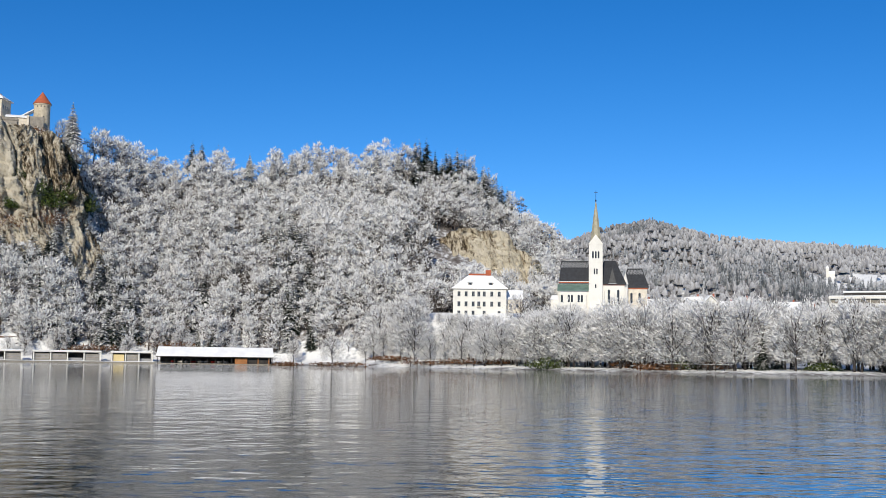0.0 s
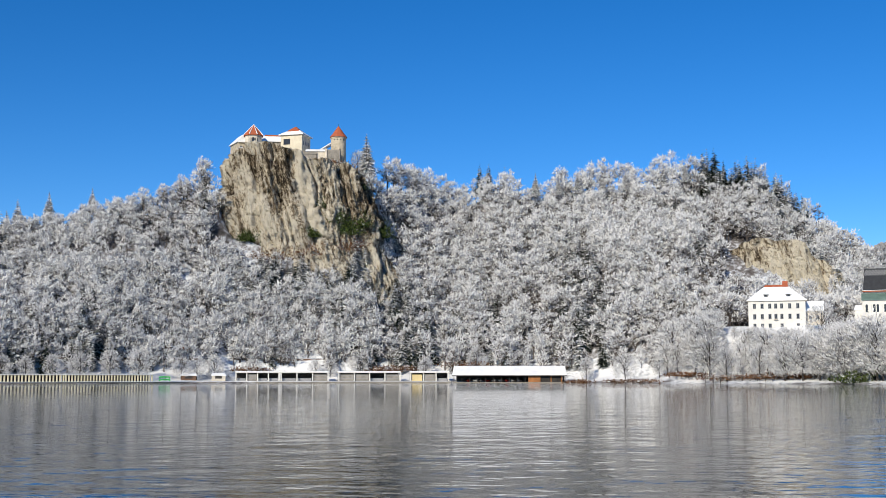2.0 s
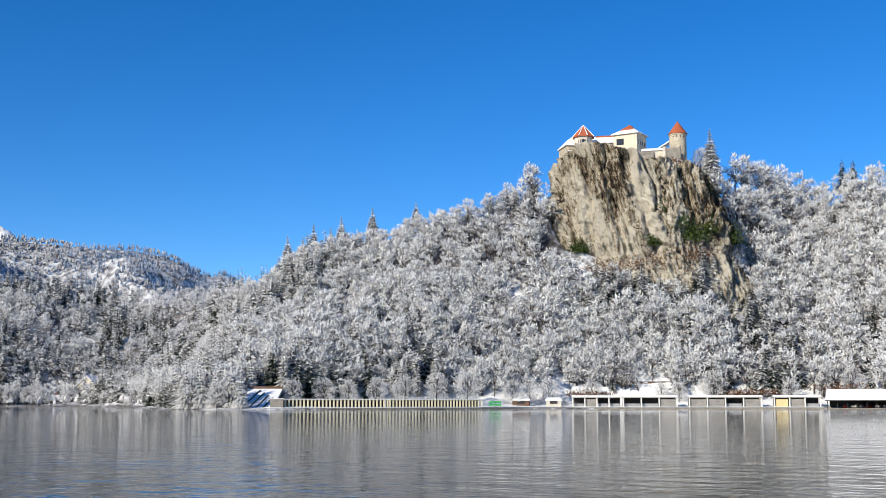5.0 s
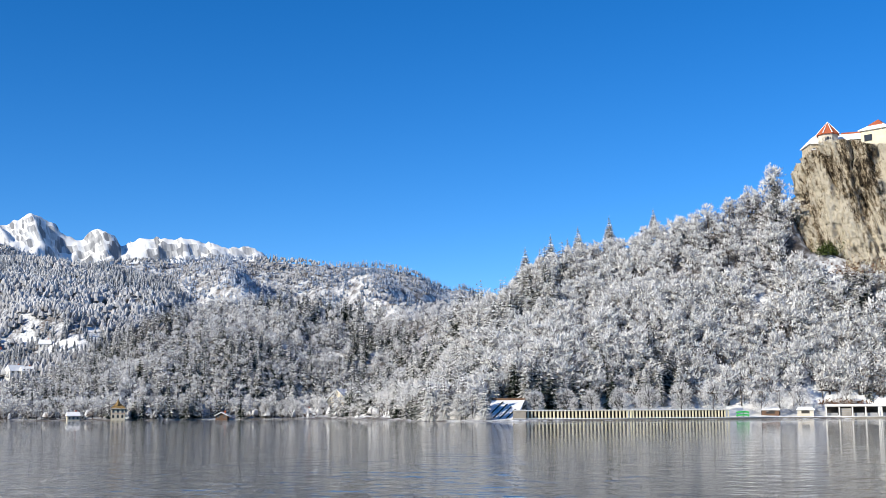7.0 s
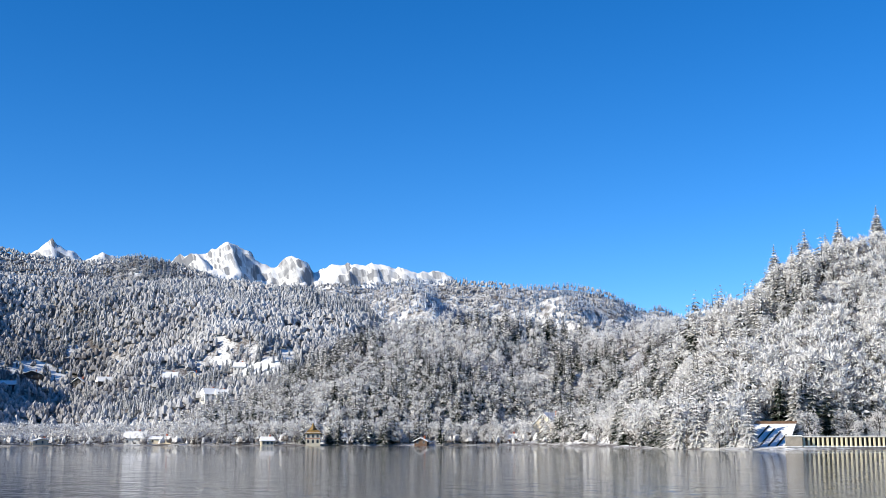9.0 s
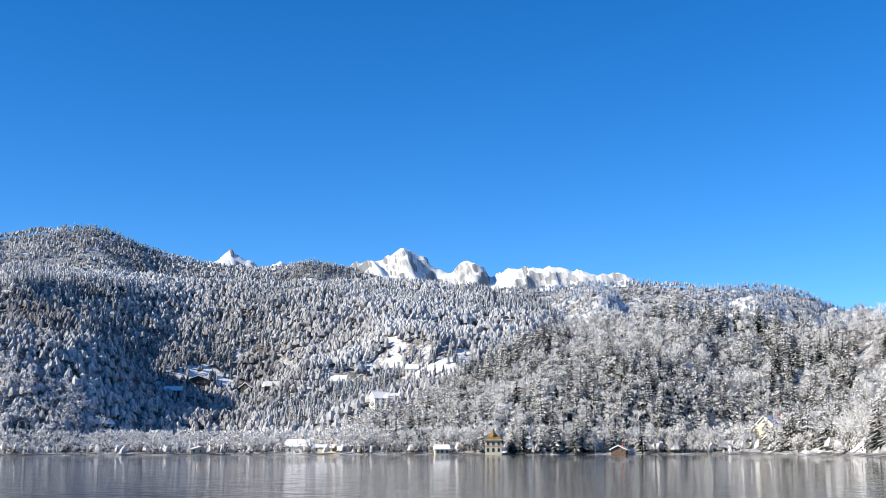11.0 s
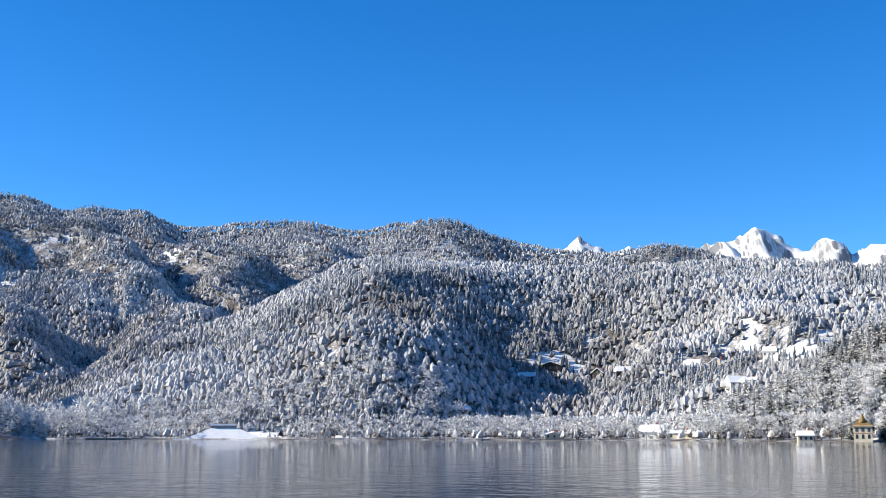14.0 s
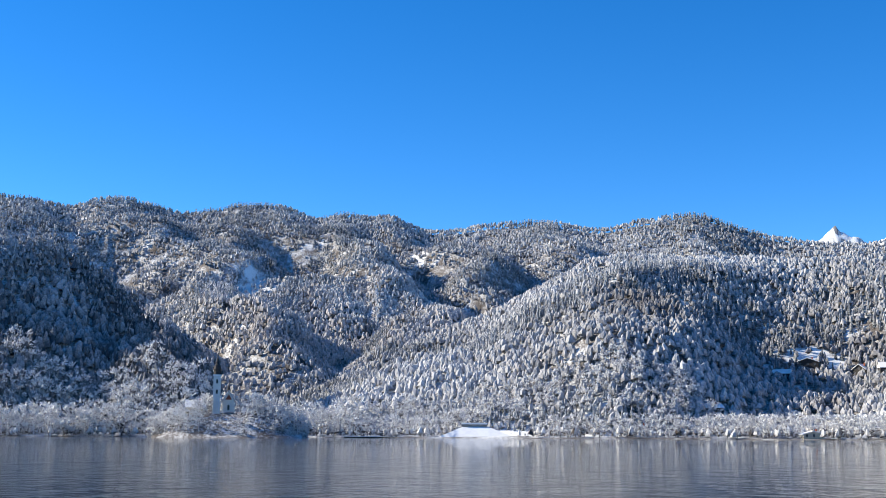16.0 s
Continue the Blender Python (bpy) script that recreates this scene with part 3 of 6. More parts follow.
def forest(name, label, shapes, mat, xy, size, frost, dark=0, sink=0.3, rise=1.1):
    """A wood as one mesh: every tree a turned, scaled copy of one of the shapes. dark: the first vertices of a shape
    that carry no snow. rise: how much more snow the tops carry than the feet, which also shades each crown by colour.
    """
    x, y = xy
    z = land(x, y) - sink
    which = RNG.integers(0, len(shapes), len(x))
    vs, fs = [], []
    for k, sh in enumerate(shapes):
        m = np.flatnonzero(which == k)
        if not len(m):
            continue
        t = RNG.uniform(0, 2 * np.pi, len(m))
        wide = size[m] * RNG.uniform(0.85, 1.2, len(m))
        c, s = np.cos(t) * wide, np.sin(t) * wide
        px = sh[None, :, 0] * c[:, None] - sh[None, :, 1] * s[:, None] + x[m][:, None]
        py = sh[None, :, 0] * s[:, None] + sh[None, :, 1] * c[:, None] + y[m][:, None]
        pz = sh[None, :, 2] * size[m][:, None] + z[m][:, None]
        vs.append(np.stack([px, py, pz], -1).reshape(-1, 3))
        # snow by height and corner doubles as painted light and shade of the crown
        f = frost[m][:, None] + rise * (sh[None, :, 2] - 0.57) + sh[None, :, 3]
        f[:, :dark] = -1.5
        fs.append(f.reshape(-1))
    v = np.concatenate(vs)
    ob = new(name, mesh_from(name, v, np.arange(len(v)).reshape(-1, 3), mat, False, np.concatenate(fs)))
    return tagged(ob, label, "woods", kind="stuff")


def scatter(n, c, az, r, seed):
    g = np.random.default_rng(seed)
    a = g.uniform(az[0], az[1], n)
    q = np.sqrt(g.uniform(r[0] ** 2, r[1] ** 2, n))
    x, y = spread(a, q, c)
    return x, y


def on(rows, c, x, y, lo=0.0, hi=1.03):
    _, t = ridge(x, y, c, rows)
    h, _ = ridge(x, y, c, rows)
    return (t > lo) & (t < hi) & (h > 0)


def pick(xy, keep):
    return xy[0][keep], xy[1][keep]
BROAD = [np.concatenate([stems(RNG), broadleaf(290, RNG, wide=w, fat=1.3)]) for w in (0.17, 0.20, 0.23, 0.26, 0.30)]
FIRS = [np.concatenate([stems(RNG, 0, 0.9), conifer(230, RNG, wide=w)]) for w in (0.15, 0.18, 0.21)]
BROAD_MID = [np.concatenate([stems(RNG, 1), broadleaf(105, RNG, wide=w, low=0.04, fat=1.8)]) for w in (0.30, 0.36, 0.42)]
FIRS_MID = [tiered(RNG, w, 4, 6) for w in (0.17, 0.20, 0.24)]
TUFTS = [domed(RNG, w) for w in (0.26, 0.31, 0.36, 0.28, 0.33, 0.40)]
SLIM_TREES = [tiered(RNG, w, 3, 4) for w in (0.15, 0.19, 0.23)]
FAR_FIRS = [tiered(RNG, w, 2, 5) for w in (0.20, 0.25, 0.30)]
FAR_BARE = [domed(RNG, w, 4) for w in (0.26, 0.32, 0.38, 0.29, 0.35)]


def bare_rock(x, y):
    """Where rock or buildings stand instead of trees."""
    az, r = polar(x, y, EAST)
    castle = (az > 18.3) & (az < 24.4) & (r > 417)
    outcrop = (az > -4.2) & (az < 0.6) & (r > 424) & (r < 453)
    return castle | outcrop


# houses above the far shore: heading, metres, width, depth, eaves, ridge, paint
WEST_HOUSES = [(67.9, 850, 9, 8, 3.4, 7.0, "dark"), (66.6, 800, 11, 8, 3.0, 6.6, "dark"), (63.5, 736, 10, 8, 3.2, 7.2, "white"), (62.4, 744, 9, 7, 3.0, 6.4, "cream"), (61.4, 654, 10, 8, 4.4, 8.2, "white"), (60.9, 652, 7, 6, 3.4, 6.4, "white"),
               (70.1, 850, 14, 8, 3.0, 5.6, "dark"), (71.3, 828, 12, 7, 3.0, 6.0, "dark"), (74.4, 672, 12, 6, 2.6, 4.8, "dark"), (77.7, 624, 7, 6, 3.0, 6.0, "white"), (65.5, 566, 11, 8, 3.0, 6.5, "white"), (64.2, 560, 12, 6, 2.4, 4.0, "cream"),
               (70.0, 596, 10, 5, 2.0, 3.4, "cream"), (58.6, 505, 6, 5, 2.4, 4.4, "cream"), (60.0, 735, 8, 6, 3.0, 6.0, "white")]


def yard(x, y):
    """Ground kept free round the far houses."""
    free = np.zeros(np.shape(x), bool)
    for az, r, w, dp, *_ in WEST_HOUSES:
        hx, hy = spread(az, r, WEST)
        q = np.radians(az)
        right, away = (x - hx) * np.cos(q) + (y - hy) * np.sin(q), -(x - hx) * np.sin(q) + (y - hy) * np.cos(q)
        free |= (np.abs(right) < w * 0.5) & (away > -4) & (away < dp + 3)
    for az, r, w, front in ((43.4, 500, 8, 26), (45.2, 498, 4, 20), (50.2, 492, 5, 16), (56.15, 490, 5.5, 16)):
        hx, hy = spread(az, r, WEST)
        q = np.radians(az)
        right, away = (x - hx) * np.cos(q) + (y - hy) * np.sin(q), -(x - hx) * np.sin(q) + (y - hy) * np.cos(q)
        free |= (np.abs(right) < w) & (away > -front) & (away < 12)
    return free


# castle hill
xy = scatter(11000, EAST, (-9, 57), (335, 610), 1)
for q in (scatter(420, EAST, (17, 24.6), (396, 421), 3), scatter(1300, EAST, (25, 40), (355, 436), 4), scatter(900, EAST, (-6, 18), (395, 490), 6)):
    xy = (np.concatenate([xy[0], q[0]]), np.concatenate([xy[1], q[1]]))
d = shore_distance(*xy)
az, r = polar(*xy, EAST)
_, t = ridge(*xy, EAST, CASTLE_HILL)
keep = (t < np.where((az > 24.3) & (az < 38), 1.2, 1.03)) & (d > np.where(az > 37.5, 2.5, 16)) & ~bare_rock(*xy) & ~meadow(*xy) & ((az > 3) | (t > 0.02))
keep &= (land(*xy) > np.where((az > 19.3) & (az < 23.6), 4.6, 2.6)) | (az > 36)
xy, az = pick(xy, keep), az[keep]
u = RNG.uniform(size=len(xy[0]))
patch = fbm(xy[0], xy[1], 45, 3, 40) + np.where(az > 38, 0.10, 0) - np.where((az > 25) & (az < 37), 0.12, 0) - np.where(az < 6, 0.22, 0) - np.where((az > 12) & (az < 25), 0.12, 0)
fir = (patch + RNG.normal(size=len(u)) * 0.12 + np.where((az > 32.5) & (az < 37) & (t[keep] > 0.75), 0.22, 0)) > 0.10
frosty = RNG.normal(0.68, 0.3, len(u)) + np.where((az > 16.5) & (az < 25), 0.16, 0) + fbm(xy[0], xy[1], 35, 3, 44) * 0.5 - 0.3 * np.exp(-((az - 0.8) / 1.6) ** 2) + np.where(az > 25, -0.02, 0)
size = RNG.uniform(8, 13.5, len(u)) - np.where((az > 25.5) & (az < 40), 2.0 + 1.5 * (t[keep] > 0.6), 0)
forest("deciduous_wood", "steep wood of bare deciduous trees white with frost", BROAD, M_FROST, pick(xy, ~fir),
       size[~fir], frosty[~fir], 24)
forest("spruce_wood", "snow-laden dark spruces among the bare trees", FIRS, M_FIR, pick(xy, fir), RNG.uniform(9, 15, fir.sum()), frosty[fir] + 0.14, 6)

# wood behind the villas
xy = scatter(6400, WEST, (27, 63), (250, 700), 15)
d = shore_distance(*xy)
_, t = ridge(*xy, WEST, VILLA_HILL)
aw, rw = polar(*xy, WEST)
_, tc = ridge(*xy, EAST, CASTLE_HILL)
keep = (d > 3) & (t < 1.03) & ~yard(*xy) & ~(on(CASTLE_HILL, EAST, *xy, -0.2) & (polar(*xy, EAST)[0] < 45)) & (polar(*xy, EAST)[0] > 36) & (polar(*xy, EAST)[1] > 440)
xy, aw = pick(xy, keep), aw[keep]
fir = (fbm(xy[0], xy[1], 40, 3, 47) + RNG.normal(size=len(aw)) * 0.14 + np.where(aw > 50, 0.06, 0)) > -0.06
frosty = RNG.normal(0.74, 0.28, len(aw))
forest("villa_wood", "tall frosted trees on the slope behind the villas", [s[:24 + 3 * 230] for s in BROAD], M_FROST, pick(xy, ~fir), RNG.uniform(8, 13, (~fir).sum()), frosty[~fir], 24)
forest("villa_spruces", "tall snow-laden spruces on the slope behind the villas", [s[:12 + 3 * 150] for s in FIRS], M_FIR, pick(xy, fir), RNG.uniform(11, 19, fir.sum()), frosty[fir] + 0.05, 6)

# woods on the hills further off
for nm, lab, rows, c, n, az, r, lo, size, bare, firs, fr, share in (
        ("far_wood", "snow-dusted woods on a rounded far hill", NORTH_HILL, EAST, 15000, (-24, 4), (700, 1450), 0.0, (6, 9), TUFTS, SLIM_TREES, 0.58, -0.05),
        ("lakeside_wood", "mixed snowy woods on the slope above the far shore", WEST_HILL, WEST, 34000, (44, 97), (560, 1080), 0.0, (4.5, 7.5), TUFTS, FIRS_MID, 0.68, -0.10),
        ("mountain_wood", "snow-dusted woods on the mountain range", BACK_RANGE, WEST, 62000, (56, 112), (850, 1760), 0.02, (4.5, 7), FAR_BARE, FAR_FIRS, 0.66, 0.0),
        ("beech_wood", "brown bare beech woods on a rounded middle hill", BROWN_HILL, WEST, 14000, (78, 104), (980, 1290), 0.05, (5, 7.5), FAR_BARE, FAR_FIRS, 0.86, -0.2),
        # sparse snow on the next two woods also paints their slopes' shade
        ("knoll_wood", "snowy woods on a low shoulder above the far shore", KNOLL, WEST, 1500, (96, 105), (690, 780), 0.0, (6, 9), TUFTS, FIRS_MID, 0.4, 0.1),
        ("shaded_wood", "snowy woods coloured darker for the shade on a steep hill", SOUTH_HILL, WEST, 7000, (95, 118), (690, 875), 0.0, (6, 10), FAR_BARE, FAR_FIRS, 0.16, 0.2),
        # spruces of this range wear the haze-blue colour
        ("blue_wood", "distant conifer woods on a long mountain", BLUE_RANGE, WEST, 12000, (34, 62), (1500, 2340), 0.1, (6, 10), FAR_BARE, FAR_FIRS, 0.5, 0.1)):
    xy = scatter(n, c, az, r, n)
    xy = pick(xy, on(rows, c, *xy, lo, 1.02) & (shore_distance(*xy) > 8) & ~yard(*xy) & (~meadow(*xy) | (RNG.uniform(size=n) < (0.4 if nm == "mountain_wood" else 0.16))))
    k = len(xy[0])
    aw, rw = polar(*xy, WEST)
    brown = 0.0
    if nm == "beech_wood":
        brown = 0.8 * np.clip(fbm(xy[0], xy[1], 90, 4, 64) * 3 + 1.1 - np.abs(rw - 1212) / 42, 0, 1)
    if nm == "lakeside_wood":
        brown = 0.6 * np.exp(-((aw - 77.8) / 2.2) ** 2 - ((rw - 800) / 60) ** 2) + 0.4 * np.clip(fbm(xy[0], xy[1], 70, 3, 65) * 3 - 0.5, 0, 1)
    if nm == "far_wood":
        brown = 0.3 * np.clip((land(*xy) - 115) / 30, 0, 1)
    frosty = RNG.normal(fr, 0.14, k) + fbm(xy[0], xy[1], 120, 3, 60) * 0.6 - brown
    high = RNG.uniform(size[0], size[1], k)
    fir = (fbm(xy[0], xy[1], 70, 4, 66) + RNG.normal(size=k) * 0.12 + share - brown * 0.4) > 0.02
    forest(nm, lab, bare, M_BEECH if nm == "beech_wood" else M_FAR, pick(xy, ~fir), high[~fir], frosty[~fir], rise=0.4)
    forest(nm.replace("wood", "spruces"), lab.replace("woods", "spruce woods"), firs, M_HAZE_TINT if nm == "blue_wood" else M_FAR_FIR, pick(xy, fir), high[fir] * 1.15, frosty[fir], rise=0.5)
# shore woods in the west
xy = scatter(12500, WEST, (40, 112), (330, 760), 77)
d = shore_distance(*xy)
aw, rw = polar(*xy, WEST)
h, t = ridge(*xy, WEST, WEST_HILL)
yards = ((aw > 55.5) & (aw < 57.2) & (d < 16)) | ((aw > 49) & (aw < 51.2) & (d < 12))
ok = (d > 0.3) & ~yard(*xy) & (d < 80) & (xy[0] < -300) & ~meadow(*xy) & ~yards
xy = pick(xy, ok)
k = len(xy[0])
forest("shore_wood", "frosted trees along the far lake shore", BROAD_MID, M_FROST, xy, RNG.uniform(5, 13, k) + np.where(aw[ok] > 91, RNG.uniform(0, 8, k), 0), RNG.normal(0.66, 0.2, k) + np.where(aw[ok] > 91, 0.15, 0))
g = np.random.default_rng(31)
near = np.flatnonzero(shore_distance(*xy) < 45)
near = near[g.uniform(size=len(near)) < 0.9]
under = (xy[0][near] + g.normal(size=len(near)) * 2.0, xy[1][near] + g.normal(size=len(near)) * 2.0)
under = pick(under, (shore_distance(*under) > 0.2) & ~yard(*under))
k = len(under[0])
forest("shore_thicket", "frosted bushes and young trees at the water's edge", TUFTS, M_FROST, under, g.uniform(2.5, 6.0, k), g.normal(0.40, 0.25, k), rise=0.6)
# island wood
xy = (ISLAND[0] + RNG.uniform(-27, 27, 520), ISLAND[1] + RNG.uniform(-37, 37, 520))
q = np.hypot((xy[0] - ISLAND[0]) / 27, (xy[1] - ISLAND[1]) / 36)
hall = (np.abs(xy[1] - ISLAND[1]) < 9) & (np.abs(xy[0] - ISLAND[0] - 3) < 6)
xy = pick(xy, (q < 1.02) & ~hall)
k = len(xy[0])
forest("island_wood", "frosted trees on a small wooded island", BROAD_MID + [FIRS[0][:12 + 3 * 120]], M_FROST, xy, np.where((xy[0] > -703) & (np.abs(xy[1] - 44) < 9), 3.5, RNG.uniform(7, 11.5, k) - 2.0 * (xy[0] > -690)), RNG.normal(0.85, 0.2, k))
# town gardens in the north-east
xy = scatter(900, EAST, (-24, -6.5), (400, 780), 91)
xy = pick(xy, on(CASTLE_HILL, EAST, *xy, -9, 0.0) | (polar(*xy, EAST)[0] < -10))
k = len(xy[0])
forest("garden_trees", "bare frosted trees between the houses of the town", BROAD_MID, M_FROST, xy, RNG.uniform(6, 10, k), RNG.normal(0.4, 0.2, k))

# ================= building blocks =================
M_WHITE = plain("white_plaster", (0.70, 0.675, 0.625), 0.85, 0.08)
M_CREAM = plain("cream_plaster", (0.68, 0.60, 0.46), 0.85, 0.14, 2.0)
M_PINK = plain("pale_old_plaster", (0.66, 0.59, 0.49), 0.9, 0.2, 2.5)
M_YELLOW = plain("yellow_plaster", (0.62, 0.50, 0.26), 0.85, 0.1)
M_GREY = plain("grey_stone_and_shade", (0.30, 0.27, 0.23), 0.9, 0.25, 3)
M_OLD = plain("weathered_ochre_stone", (0.56, 0.48, 0.36), 0.9, 0.3, 2.5)
M_RED = plain("red_clay_tiles", (0.42, 0.11, 0.05), 0.8, 0.2, 4)
M_SLATE = plain("black_patterned_slate", (0.035, 0.037, 0.042), 0.55, 0.3, 5)
M_PALE_SLATE = plain("pale_slate", (0.30, 0.30, 0.31), 0.6, 0.15, 5)
M_SPIRE = plain("weathered_spire_tiles", (0.36, 0.33, 0.24), 0.6, 0.2, 3)
M_COPPER = plain("green_copper", (0.13, 0.20, 0.17), 0.6, 0.2, 2)
M_GLASS = plain("dark_window_glass", (0.04, 0.045, 0.055), 0.15, 0.2)
# dark boards, and the painted shade inside open bays
M_DARK = plain("dark_boards_and_shade", (0.05, 0.045, 0.042), 0.85, 0.3, 3)
M_WOOD = plain("orange_brown_boards", (0.36, 0.15, 0.055), 0.8, 0.2, 3)
M_BROWN = plain("brown_boards", (0.17, 0.10, 0.065), 0.85, 0.2, 3)
M_IRON = plain("dark_iron", (0.03, 0.03, 0.03), 0.5, 0.2, 3, metal=0.6)
M_GREEN = plain("bright_green_plastic", (0.05, 0.42, 0.10), 0.4, 0.1)
M_REDPAINT = plain("red_boat_paint", (0.45, 0.04, 0.03), 0.4, 0.15)
M_LEAVES = foliage("rusty_beech_leaves", (0.13, 0.062, 0.03), (0.62, 0.85, 1.1))


def site(az, r, c=EAST, z=None, turn=0.0):
    """A place seen along the heading az from c: x runs to the right, y away, z up."""
    x, y = spread(az, r, c)
    if z is None:
        z = float(land(np.array([x]), np.array([y]))[0])
    return pose(float(x), float(y), z, 0, 0, az + turn)


def thing(name, m, label, category, group="", kind=""):
    ob = new(name)
    ob.matrix_world = m
    return tagged(ob, label, category, group, kind)


def part(name, bm, mat, parent, label=""):
    """Links a bmesh, or a mesh that is already made, as one mesh under a thing or part."""
    if isinstance(bm, bpy.types.Mesh):
        me = bm
    else:
        me = bpy.data.meshes.new(name)
        bmesh.ops.recalc_face_normals(bm, faces=bm.faces)
        bm.to_mesh(me)
        bm.free()
        me.materials.append(mat)
    ob = new(name, me)
    ob.parent = parent
    return tagged(ob, label)


def box(x0, x1, y0, y1, z0, z1, bm=None):
    bm = bm or bmesh.new()
    v = [bm.verts.new((x, y, z)) for x in (x0, x1) for y in (y0, y1) for z in (z0, z1)]
    for f in ((0, 1, 3, 2), (4, 6, 7, 5), (0, 4, 5, 1), (2, 3, 7, 6), (0, 2, 6, 4), (1, 5, 7, 3)):
        bm.faces.new([v[i] for i in f])
    return bm


def soften(bm, width):
    bmesh.ops.bevel(bm, geom=bm.edges[:], offset=width, segments=1, affect="EDGES")
    return bm


def hip(x0, x1, y0, y1, z, top, dx, thick=0.25, bm=None):
    """A roof over a rectangle: eaves at z, a ridge along x at top that starts dx in from the ends (0: gables)."""
    bm = bm or bmesh.new()
    ym = (y0 + y1) / 2
    pts = [(x0, y0, z - thick), (x1, y0, z - thick), (x1, y1, z - thick), (x0, y1, z - thick), (x0, y0, z), (x1, y0, z), (x1, y1, z), (x0, y1, z), (x0 + dx, ym, top), (x1 - dx, ym, top)]
    v = [bm.verts.new(p) for p in pts]
    for f in ((0, 3, 2, 1), (0, 1, 5, 4), (1, 2, 6, 5), (2, 3, 7, 6), (3, 0, 4, 7), (4, 5, 9, 8), (6, 7, 8, 9), (5, 6, 9), (7, 4, 8)):
        bm.faces.new([v[i] for i in f])
    return bm


def gable_y(x0, x1, y0, y1, z, top, thick=0.25, bm=None):
    """A roof with its ridge along y, gables to the front and back."""
    bm = bm or bmesh.new()
    xm = (x0 + x1) / 2
    pts = [(x0, y0, z - thick), (x1, y0, z - thick), (x1, y1, z - thick), (x0, y1, z - thick), (x0, y0, z), (x1, y0, z), (x1, y1, z), (x0, y1, z), (xm, y0, top), (xm, y1, top)]
    v = [bm.verts.new(p) for p in pts]
    for f in ((0, 3, 2, 1), (0, 1, 5, 4), (1, 2, 6, 5), (2, 3, 7, 6), (3, 0, 4, 7), (4, 8, 9, 7), (5, 6, 9, 8), (4, 5, 8), (6, 7, 9)):
        bm.faces.new([v[i] for i in f])
    return bm


def turned(rings, seg=20, x=0.0, y=0.0, bm=None, start=0.0):
    """A round body from rings of radius and height."""
    bm = bm or bmesh.new()
    rows = []
    for r, z in rings:
        if r < 1e-4:
            rows.append([bm.verts.new((x, y, z))])
        else:
            rows.append([bm.verts.new((x + r * math.cos(start + 2 * math.pi * i / seg), y + r * math.sin(start + 2 * math.pi * i / seg), z)) for i in range(seg)])
    for lo, up in zip(rows, rows[1:]):
        for i in range(seg):
            j = (i + 1) % seg
            ring_pts = [lo[i % len(lo)], lo[j % len(lo)], up[j % len(up)], up[i % len(up)]]
            uniq = list(dict.fromkeys(ring_pts))
            if len(uniq) > 2:
                bm.faces.new(uniq)
    for row in (rows[0], rows[-1]):
        if len(row) > 2:
            bm.faces.new(row)
    return bm


WINDOW_MESHES = {}


def window(parent, x, y, z, w, h, side="front", arch=False, frame_mat=None):
    """A framed window whose sill's middle is at x, y, z, on a wall that looks to the front (-y) or to the right (+x)."""
    key = (w, h, arch, frame_mat.name if frame_mat else "")
    if key not in WINDOW_MESHES:
        b = 0.10
        bm = bmesh.new()
        box(-w / 2 - b, -w / 2, -0.06, 0.03, -b, h + b, bm)
        box(w / 2, w / 2 + b, -0.06, 0.03, -b, h + b, bm)
        box(-w / 2, w / 2, -0.06, 0.03, h, h + b, bm)
        box(-w / 2 - 0.06, w / 2 + 0.06, -0.12, 0.03, -b, 0, bm)
        box(-0.03, 0.03, -0.045, 0.0, 0, h, bm)
        fr = bpy.data.meshes.new("window")
        bmesh.ops.recalc_face_normals(bm, faces=bm.faces)
        bm.to_mesh(fr)
        fr.materials.append(frame_mat or M_PALE_SLATE)
        bm = bmesh.new()
        if arch:
            pts = [(-w / 2, 0), (w / 2, 0)] + [(w / 2 * math.cos(q), h - w / 2 + w / 2 * math.sin(q)) for q in np.linspace(0, math.pi, 9)]
            front = [bm.verts.new((p, -0.03, q)) for p, q in pts]
            back = [bm.verts.new((p, 0.02, q)) for p, q in pts]
            bm.faces.new(front)
            bm.faces.new(back[::-1])
            for i in range(len(pts)):
                j = (i + 1) % len(pts)
                bm.faces.new([front[j], front[i], back[i], back[j]])
        else:
            box(-w / 2, w / 2, -0.03, 0.02, 0, h, bm)
        pn = bpy.data.meshes.new("pane")
        bm.to_mesh(pn)
        pn.materials.append(M_GLASS)
        WINDOW_MESHES[key] = (fr, pn)
    fr, pn = WINDOW_MESHES[key]
    turn = 0 if side == "front" else 90
    if arch:
        ob = part("window", pn, None, parent)
        ob.matrix_basis = pose(x, y, z, 0, 0, turn)
        return ob
    ob = part("window", fr, None, parent)
    ob.matrix_basis = pose(x, y, z, 0, 0, turn)
    part("pane", pn, None, ob, "dark glass")
    return ob


# ================= rocks =================
CASTLE = site(21.23, 440, EAST, 0.0)


